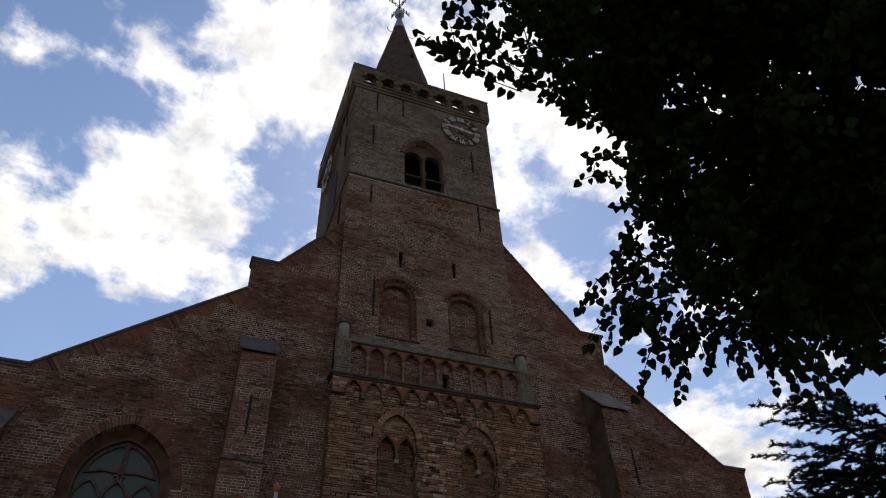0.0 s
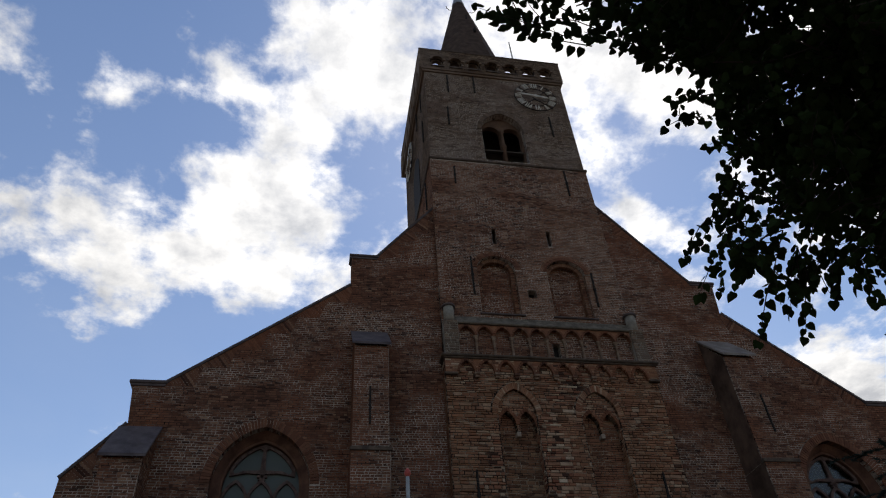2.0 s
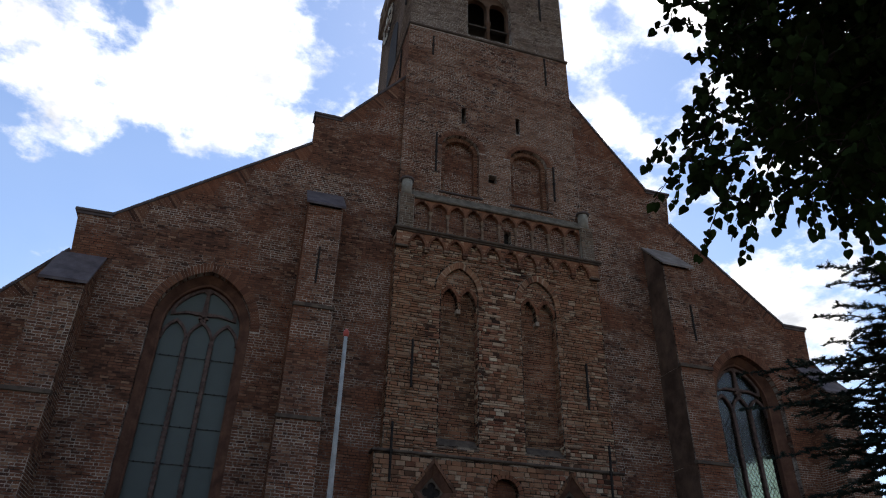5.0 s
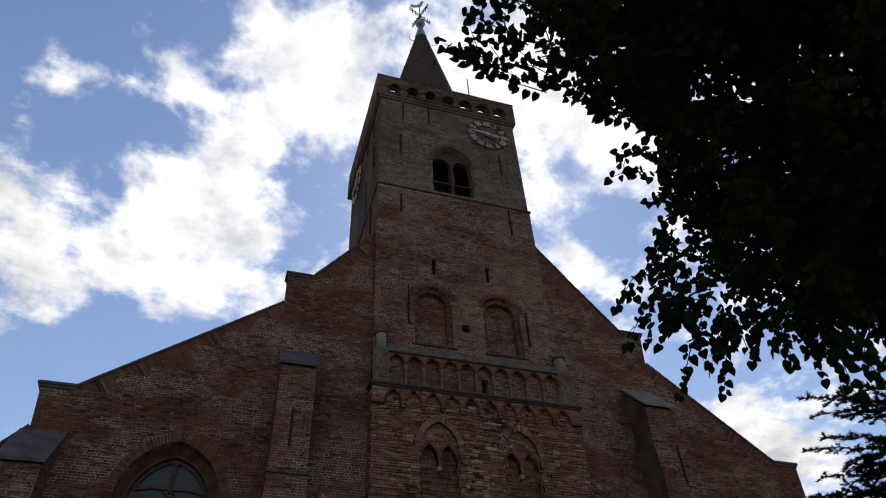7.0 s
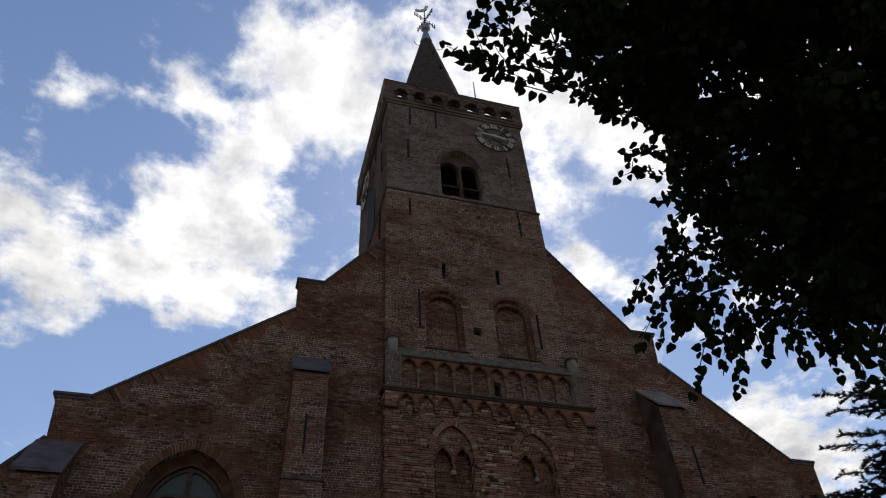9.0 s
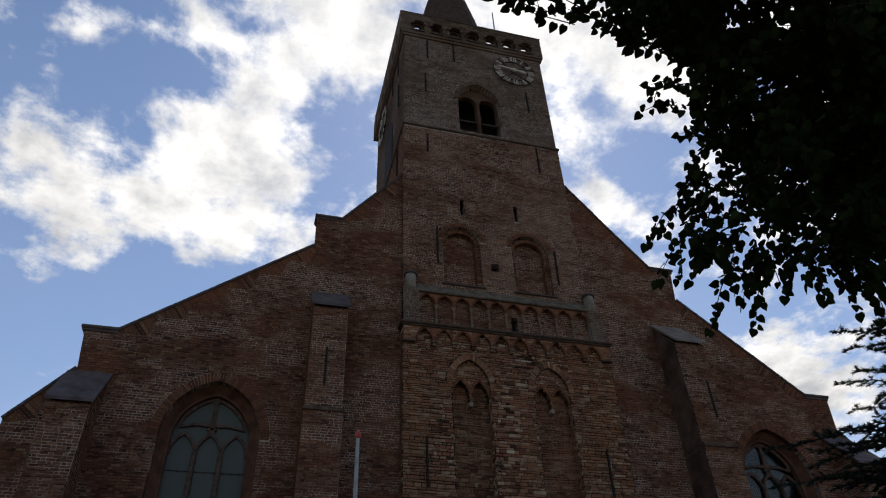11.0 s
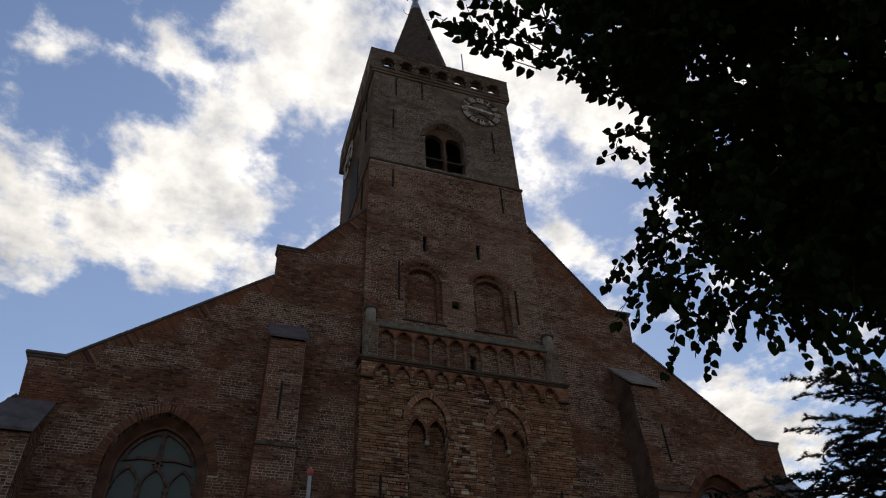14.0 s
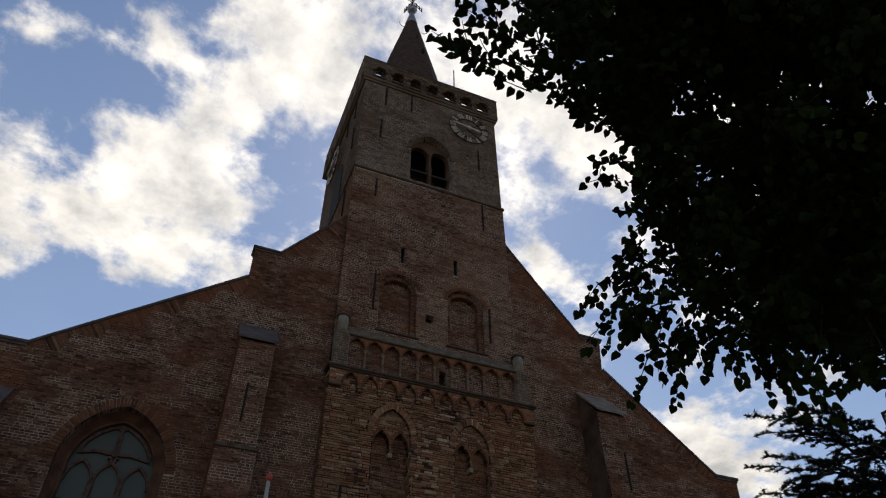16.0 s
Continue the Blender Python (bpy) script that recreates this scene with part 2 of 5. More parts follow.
M_CAP = plain_material("cap_slate", (0.07, 0.052, 0.05), (0.14, 0.108, 0.10), 2.5, 0.75, bump=0.3, spec=0.18)
# cap slate again, with a sunlit sheen put into its paler colour
M_CAP_LIT = plain_material("lit_cap_slate", (0.15, 0.118, 0.095), (0.27, 0.22, 0.18), 2.5, 0.85, bump=0.3, spec=0.1)
M_SOOT = plain_material("stained_plaster", (0.055, 0.033, 0.023), (0.145, 0.088, 0.06), 1.3, 0.95, bump=0.5, spec=0.04)
M_SPIRE = plain_material("spire_slate", (0.055, 0.036, 0.026), (0.10, 0.066, 0.047), 2.5, 0.9, spec=0.06)
M_LEAD = plain_material("lead", (0.22, 0.23, 0.25), (0.33, 0.34, 0.36), 5, 0.45, 0.6)
# black of the ironwork, and of flat sheets that darken openings
M_BLACK = plain_material("black_iron_and_dark_openings", (0.018, 0.016, 0.014), (0.04, 0.03, 0.024), 8, 0.85, 0.0, spec=0.12)
M_WHITE = plain_material("weathered_white_paint", (0.30, 0.285, 0.25), (0.48, 0.455, 0.40), 4, 0.6, bump=0.1)
M_GILT = plain_material("gilt", (0.46, 0.41, 0.31), (0.6, 0.54, 0.42), 6, 0.5, 0.1)
M_REDPAINT = plain_material("red_paint", (0.4, 0.05, 0.03), (0.5, 0.08, 0.05), 6, 0.45)
M_MULLION = plain_material("weathered_moulded_brick", (0.06, 0.036, 0.029), (0.16, 0.104, 0.082), 7, 0.9, bump=0.5, spec=0.15)
M_WOOD = plain_material("dark_oak", (0.06, 0.035, 0.02), (0.11, 0.065, 0.04), 7, 0.7)
M_LOUVRE = plain_material("louvre_board", (0.09, 0.075, 0.06), (0.14, 0.12, 0.1), 6, 0.9, spec=0.1)
M_DARK = plain_material("dark_plaster", (0.10, 0.09, 0.08), (0.14, 0.13, 0.115), 2, 0.95)
M_TILE = plain_material("roof_tile", (0.06, 0.034, 0.026), (0.1, 0.055, 0.04), 3, 0.7)
M_GROUND = plain_material("clinker_paving", (0.15, 0.105, 0.075), (0.24, 0.175, 0.13), 0.7, 0.9, fine=9)
M_BARK = plain_material("bark", (0.03, 0.022, 0.017), (0.06, 0.045, 0.035), 9, 0.95, bump=0.8, spec=0.03)
M_LAMPGLASS = plain_material("frosted_lamp_glass", (0.36, 0.3, 0.17), (0.45, 0.38, 0.24), 3, 0.4, bump=0.05)


def glass_material(name, tint, rough, clear):
    m, nt, b = material(name)
    n = tex(nt, 1.7, 3, 0.5)
    nt.links.new(mix(nt, n, tint, tuple(v * 1.5 for v in tint)), b.inputs["Base Color"])
    b.inputs["Roughness"].default_value = rough
    b.inputs["Transmission Weight"].default_value = clear
    b.inputs["IOR"].default_value = 1.5
    relief(nt, b, tex(nt, 5, 2, 0.5), 0.12, 0.02)
    return m


M_GLASS = glass_material("leaded_glass", (0.042, 0.051, 0.041), 0.6, 0.0)
M_CLEAR = glass_material("clear_leaded_glass", (0.19, 0.21, 0.13), 0.12, 1.0)


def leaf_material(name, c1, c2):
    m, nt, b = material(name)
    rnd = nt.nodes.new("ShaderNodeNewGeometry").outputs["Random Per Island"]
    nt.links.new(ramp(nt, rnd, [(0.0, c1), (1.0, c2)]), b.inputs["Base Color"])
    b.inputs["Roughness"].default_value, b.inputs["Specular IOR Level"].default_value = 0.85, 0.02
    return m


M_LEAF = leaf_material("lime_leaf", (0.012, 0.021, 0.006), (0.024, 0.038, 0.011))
M_NEEDLE = leaf_material("cedar_needle", (0.012, 0.02, 0.016), (0.026, 0.04, 0.03))


# ---- building helpers ----
def link_mesh(name, verts, faces, mat, parent=None, label=""):
    me = bpy.data.meshes.new(name)
    me.from_pydata(verts, [], faces)
    me.update()
    me.materials.append(mat)
    ob = new(name, me)
    if parent:
        ob.parent = parent
    if label:
        ob["label"] = label
    return ob


def part(name, bm, mat, parent=None, label=""):
    me = bpy.data.meshes.new(name)
    bm.normal_update()
    bm.to_mesh(me)
    bm.free()
    me.materials.append(mat)
    ob = new(name, me)
    if parent:
        ob.parent = parent
    if label:
        ob["label"] = label
    return ob


def box_into(bm, x0, x1, y0, y1, z0, z1, bevel=0.0, turn=None):
    r = bmesh.ops.create_cube(bm, size=1.0)
    m = Matrix.Translation(((x0 + x1) / 2, (y0 + y1) / 2, (z0 + z1) / 2)) @ Matrix.Diagonal((x1 - x0, y1 - y0, z1 - z0, 1))
    if turn is not None:
        m = turn @ m
    bmesh.ops.transform(bm, matrix=m, verts=r["verts"])
    if bevel:
        es = {e for v in r["verts"] for e in v.link_edges}
        bmesh.ops.bevel(bm, geom=list(es), offset=bevel, segments=1, affect="EDGES")
    return r["verts"]


def box(name, x0, x1, y0, y1, z0, z1, mat, parent=None, bevel=0.015, label=""):
    bm = bmesh.new()
    box_into(bm, x0, x1, y0, y1, z0, z1, bevel)
    return part(name, bm, mat, parent, label)


def prism_into(bm, pts, y0, y1):
    """A closed outline in the plane of x and z, made solid from y0 to y1."""
    a = [bm.verts.new((x, y0, z)) for x, z in pts]
    b = [bm.verts.new((x, y1, z)) for x, z in pts]
    n = len(pts)
    bm.faces.new(a)
    bm.faces.new(b[::-1])
    for i in range(n):
        j = (i + 1) % n
        bm.faces.new((a[j], a[i], b[i], b[j]))


def slab(name, outer, holes, y0, y1, mat, parent=None, label=""):
    """A wall: outline and openings in the plane of x and z, from y0 to y1."""
    cu = bpy.data.curves.new(name, "CURVE")
    cu.dimensions, cu.fill_mode, cu.extrude = "2D", "BOTH", (y1 - y0) / 2
    for pts in (outer, *holes):
        sp = cu.splines.new("POLY")
        sp.points.add(len(pts) - 1)
        for p, (x, z) in zip(sp.points, pts):
            p.co = (x, z, 0, 1)
        sp.use_cyclic_u = True
    tmp = bpy.data.objects.new(name + "_outline", cu)
    me = bpy.data.meshes.new_from_object(tmp)
    bpy.data.objects.remove(tmp)
    bpy.data.curves.remove(cu)
    me.transform(Matrix(((1, 0, 0, 0), (0, 0, 1, (y0 + y1) / 2), (0, 1, 0, 0), (0, 0, 0, 1))))
    me.flip_normals()
    me.name = name
    me.materials.clear()
    me.materials.append(mat)
    ob = new(name, me)
    if parent:
        ob.parent = parent
    if label:
        ob["label"] = label
    return ob


def pointed(cx, w, spring, apex, n=10, base=None):
    """Outline of a pointed arch, from its foot on one side to the other."""
    h = apex - spring
    r = (w * w + h * h) / (2 * w)
    top = math.asin(min(1, h / r)) if h <= r else math.pi / 2
    left = []
    for i in range(n + 1):
        a = math.pi - top * i / n
        left.append((cx - w + r + r * math.cos(a), spring + r * math.sin(a)))
    left[-1] = (cx, apex)
    right = [(2 * cx - x, z) for x, z in left[:-1]][::-1]
    pts = left + right
    if base is not None:
        pts = [(cx - w, base)] + pts + [(cx + w, base)]
    return pts


def rounded(cx, w, spring, rise, n=12, base=None):
    pts = [(cx - w * math.cos(math.pi * i / n), spring + rise * math.sin(math.pi * i / n)) for i in range(n + 1)]
    if base is not None:
        pts = [(cx - w, base)] + pts + [(cx + w, base)]
    return pts


def circle(cx, cz, r, n=24):
    return [(cx + r * math.cos(2 * math.pi * i / n), cz + r * math.sin(2 * math.pi * i / n)) for i in range(n)]


def scan(polys, z):
    xs = []
    for pts in polys:
        for (x0, z0), (x1, z1) in zip(pts, pts[1:] + pts[:1]):
            if (z0 <= z) != (z1 <= z):
                xs.append(x0 + (z - z0) * (x1 - x0) / (z1 - z0))
    xs.sort()
    return list(zip(xs[::2], xs[1::2]))


def lay(polys, course, length, rng, vary=0.0, joint=0.016):
    """Courses of bricks inside an outline with openings: each as x0, x1, z0, z1. Stretchers and headers take turns;
    where vary is high, thin brick courses and taller stone ones follow each other with ragged ends."""
    z = min(p[1] for p in polys[0])
    top = max(p[1] for p in polys[0])
    row, laid = 0, []
    while z + course * 0.6 < top:
        h = course * (1 + rng.uniform(-0.07, 0.07))
        if vary > 0.25:
            h *= rng.choice((0.72, 0.8, 0.95, 1.0, 1.1, 1.45))
        for a, b in scan(polys, z + h / 2):
            if vary > 0.4:
                a, b = a + rng.uniform(0, 0.035), b - rng.uniform(0, 0.035)
            x = a
            k = row
            first = length * rng.uniform(0.3, 1.0)
            while x < b - 0.03:
                ln = (length if k % 2 else length * 0.5) * (1 + rng.uniform(-0.04, 0.04))
                if vary > 0.25:
                    ln = length * rng.choice((0.5, 0.6, 0.85, 1.0, 1.1, 1.6))
                if x == a:
                    ln = first
                e = min(b, x + ln)
                if b - e < 0.06:
                    e = b
                laid.append((x, e - joint, z, z + h - joint))
                x = e
                k += 1
        z += h
        row += 1
    return laid


def brick_boxes(laid, rng, proud=0.007, back=0.02, rough=0.004):
    """Open-backed boxes, in x, depth (towards the viewer is negative), z."""
    v, f = [], []
    for x0, x1, z0, z1 in laid:
        sag = 0.02 * math.sin(0.55 * x0 + 1.7 * math.sin(0.33 * z0))
        z0, z1 = z0 + sag, z1 + sag
        d = -proud - rng.uniform(-rough, rough)
        t1, t2 = rng.uniform(-rough, rough) * 0.6, rng.uniform(-rough, rough) * 0.6
        j = rng.uniform(-0.5, 0.5) * max(0.004, rough)
        i = len(v)
        c = 0.004 + rough * 0.7 * rng.random()
        v += [(x0 + c, d + t1, z0 + c + j), (x1 - c, d + t2, z0 + c - j), (x1 - c, d + t2, z1 - c - j), (x0 + c, d + t1, z1 - c + j),
              (x0, back, z0), (x1, back, z0), (x1, back, z1), (x0, back, z1)]
        f += [(i, i + 1, i + 2, i + 3), (i + 4, i + 5, i + 1, i), (i + 5, i + 6, i + 2, i + 1), (i + 6, i + 7, i + 3, i + 2), (i + 7, i + 4, i, i + 3)]
    return v, f


BRICK_V, BRICK_F = brick_boxes([(-0.5, 0.5, -0.5, 0.5)], random.Random(1), 1.0, 0.0, 0.0)
BRICK_V = [(x * (0.98 if d < -0.5 else 1), d, z * (0.95 if d < -0.5 else 1)) for x, d, z in BRICK_V]
UNIT = {}


def unit_brick(mat):
    if mat.name not in UNIT:
        me = bpy.data.meshes.new("brick")
        me.from_pydata(BRICK_V, [], BRICK_F)
        me.materials.append(mat)
        UNIT[mat.name] = me
    return UNIT[mat.name]


def brickwork(name, polys, y, course, length, mat, parent, seed, vary=0.0, place=None, single=None, zone=None, limit=300, proud=0.007, rough=0.003):
    """The brick skin of a wall whose face lies at y; place turns it elsewhere. Those inside zone are bricks of their own."""
    rng = random.Random(seed)
    laid = lay(polys, course, length, rng, vary)
    m = place if place is not None else Matrix.Translation((0, y, 0))
    if single is not None:
        zx0, zx1, zz0, zz1 = zone
        own = [b for b in laid if zx0 < b[0] and b[1] < zx1 and zz0 < b[2] and b[3] < zz1][:limit]
        keep = set(own)
        laid = [b for b in laid if b not in keep]
        for x0, x1, z0, z1 in own:
            ob = new("brick", unit_brick(single))
            ob.parent = parent
            ob.matrix_world = m @ Matrix.Translation(((x0 + x1) / 2, rng.uniform(-rough, rough), (z0 + z1) / 2)) @ Matrix.Diagonal((x1 - x0, proud, z1 - z0, 1))
    v, f = brick_boxes(laid, rng, proud, rough=rough)
    ob = link_mesh(name, v, f, mat, parent)
    ob.data.transform(m)
    ob["kind"] = "stuff"
    return ob


rng_ring = random.Random(77)


def ring(name, inner, outer, y0, y1, mat, parent, gap=0.12, pieces=1, label="", own=None):
    """Bricks or stones set side by side between two curves of as many points (an arch, a coping)."""
    if not gap:
        return slab(name, inner + outer[::-1], [], y0, y1, mat, parent, label)
    bm = bmesh.new()
    each = []
    for (a, b), (c, d) in zip(zip(inner, inner[1:]), zip(outer, outer[1:])):
        for k in range(pieces):
            s, e = (k + gap / 2) / pieces, (k + 1 - gap / 2) / pieces
            mixp = lambda p, q, t: (p[0] + (q[0] - p[0]) * t, p[1] + (q[1] - p[1]) * t)
            quad = [mixp(a, b, s), mixp(a, b, e), mixp(c, d, e), mixp(c, d, s)]
            if own:
                one = bmesh.new()
                prism_into(one, quad, y0 + rng_ring.uniform(-0.006, 0.006), y1)
                each.append(part("voussoir", one, own, parent, label))
            else:
                prism_into(bm, quad, y0 + rng_ring.uniform(-0.005, 0.005), y1)
    if own:
        bm.free()
        return each
    ob = part(name, bm, mat, parent, label)
    ob["kind"] = "stuff"
    return ob


def line(a, b, n):
    return [(a[0] + (b[0] - a[0]) * i / n, a[1] + (b[1] - a[1]) * i / n) for i in range(n + 1)]


def offset_up(pts, d):
    """The same run of points moved square to itself by d."""
    res = []
    for i, p in enumerate(pts):
        a, b = pts[max(0, i - 1)], pts[min(len(pts) - 1, i + 1)]
        dx, dz = b[0] - a[0], b[1] - a[1]
        n = math.hypot(dx, dz)
        res.append((p[0] - dz / n * d, p[1] + dx / n * d))
    return res


def lathe_into(bm, profile, cx, cy, n=12, quarter=1.0):
    rings = []
    for r, z in profile:
        rings.append([bm.verts.new((cx + r * math.cos(2 * math.pi * i / n), cy + r * math.sin(2 * math.pi * i / n), z)) for i in range(n)])
    for a, b in zip(rings, rings[1:]):
        for i in range(n):
            j = (i + 1) % n
            bm.faces.new((a[i], a[j], b[j], b[i]))
    bm.faces.new(rings[0][::-1])
    bm.faces.new(rings[-1])


def lathe(name, profile, cx, cy, mat, parent=None, n=12, label=""):
    bm = bmesh.new()
    lathe_into(bm, profile, cx, cy, n)
    ob = part(name, bm, mat, parent, label)
    for p in ob.data.polygons:
        p.use_smooth = len(p.vertices) == 4
    return ob


def tube_into(bm, pts, radii, n=6):
    rings = []
    for i, p in enumerate(pts):
        a, b = Vector(pts[max(0, i - 1)]), Vector(pts[min(len(pts) - 1, i + 1)])
        w = (b - a).normalized()
        u = w.orthogonal().normalized()
        q = w.cross(u)
        r = radii[i] if isinstance(radii, (list, tuple)) else radii
        rings.append([bm.verts.new(Vector(p) + (u * math.cos(2 * math.pi * k / n) + q * math.sin(2 * math.pi * k / n)) * r) for k in range(n)])
    for a, b in zip(rings, rings[1:]):
        # keep the rings from twisting
        s = min(range(n), key=lambda k: (a[0].co - b[k].co).length)
        for k in range(n):
            bm.faces.new((a[k], a[(k + 1) % n], b[(k + 1 + s) % n], b[(k + s) % n]))
    bm.faces.new(rings[0][::-1])
    bm.faces.new(rings[-1])


def tube(name, pts, radii, mat, parent=None, n=6, label=""):
    bm = bmesh.new()
    tube_into(bm, pts, radii, n)
    return part(name, bm, mat, parent, label)


# ---- ground ----
bm = bmesh.new()
box_into(bm, -600, 600, -600, 600, -0.3, 0.0)
tagged(part("ground", bm, M_GROUND), "brown clinker paving of the church square", "ground", kind="structure")

# ---- the church ----
church = tagged(new("church"), "old brick church with a tuff-faced tower and stepped gable shoulders", "church")
WALL_Y, SHAFT_Y, TUFF_Y, BASE_Y = 20.4, 20.2, 20.0, 19.93
MID = 7.95

# gable wall: outline, then the two tall windows
UP_L = [(1.92, 19.32), (2.45, 19.93), (3.15, 20.86), (3.75, 21.7), (4.5, 22.5)]
UP_R = [(11.6, 23.28), (12.4, 22.3), (13.25, 21.15), (14.0, 20.05), (14.95, 19.03)]
GABLE = ([(-7.04, 0), (-7.04, 10.28), (-5.6, 12.03), (-5.76, 13.46), (-4.76, 13.46), (0.96, 17.86), (0.94, 19.32)] + UP_L
         + UP_R + [(16.0, 19.03), (15.85, 17.5), (20.46, 13.62), (21.5, 13.62), (21.38, 12.2), (22.95, 10.25), (22.95, 0)])
WINDOWS = [(-1.5, 1.44), (18.1, 1.46)]
WIN_HOLES = [pointed(cx, w, 10.2, 12.02, base=3.2) for cx, w in WINDOWS]
TOWER_GAP = [(4.4, 0.3), (4.4, 22.2), (11.5, 23.2), (11.5, 0.3)]
gable = slab("gable_wall", GABLE, WIN_HOLES + [TOWER_GAP], WALL_Y, WALL_Y + 0.45, M_MORTAR, church, "weathered red and brown brick gable wall")
brick_holes = [[(cx - w, 3.2), (cx - w, 10.2)] + pointed(cx, w + 0.3, 10.2, 12.34) + [(cx + w, 10.2), (cx + w, 3.2)] for cx, w in WINDOWS]
tower_void = [(4.3, 0), (4.3, 22.28), (11.6, 23.4), (11.6, 0)]
brickwork("brickwork", [GABLE] + brick_holes + [tower_void], WALL_Y, 0.083, 0.24, M_RED, gable, 3, single=M_RED1, zone=(2.3, 4.2, 3.4, 7.3))
for cx, w in WINDOWS:
    ring("arch_bricks", pointed(cx, w, 10.2, 12.02, 14), pointed(cx, w + 0.28, 10.2, 12.32, 14), WALL_Y - 0.026, WALL_Y + 0.2, M_RED, gable, 0.16, 2, own=M_VOUS)
# rows of bricks on edge along the slopes, and dark weathered caps on the shoulders
RUNS = [((-7.04, 10.28), (-5.6, 12.03)), ((-4.76, 13.46), (0.96, 17.86)), (UP_L[0], UP_L[2]), (UP_L[2], UP_L[4]),
        (UP_R[0], UP_R[2]), (UP_R[2], UP_R[4]), ((15.85, 17.5), (20.46, 13.62)), ((21.38, 12.2), (22.95, 10.25))]
for a, b in RUNS:
    n = max(4, int(math.dist(a, b) / 0.085))
    pts = line(a, b, n)
    ring("coping", offset_up(pts, -0.02), offset_up(pts, 0.07), WALL_Y - 0.05, WALL_Y + 0.5, M_SLATE, gable, 0.1, label="dark brick-on-edge coping")
for x0, x1, z in ((-5.86, -4.72, 13.46), (0.86, 1.98, 19.32), (14.9, 16.1, 19.03), (20.42, 21.58, 13.62)):
    bm = bmesh.new()
    box_into(bm, x0, x1, WALL_Y - 0.08, WALL_Y + 0.55, z - 0.05, z + 0.06, 0.02)
    box_into(bm, x0 + 0.05, x1 - 0.05, WALL_Y - 0.04, WALL_Y + 0.5, z - 0.14, z - 0.05, 0.01)
    part("shoulder_cap", bm, M_SLATE, gable, "dark slate shoulder cap")
# tumbled bricks: wedges laid square to the slope
for a, b in RUNS:
    n = max(6, int(math.dist(a, b) / 0.085))
    pts = line(a, b, n)
    near, far = offset_up(pts, -0.03), []
    for i, p in enumerate(pts):
        saw = (i % 14) / 14
        far.append(offset_up(pts, -(0.16 + 0.42 * (saw if saw < 0.5 else 1 - saw) * 2))[i])
    ring("tumbled_brick", far, near, WALL_Y - 0.014, WALL_Y + 0.01, M_RED, gable, 0.16, 1)
box("foot_stone", -7.2, -6.95, WALL_Y - 0.03, WALL_Y + 0.5, 6.98, 7.14, M_STONE, gable)


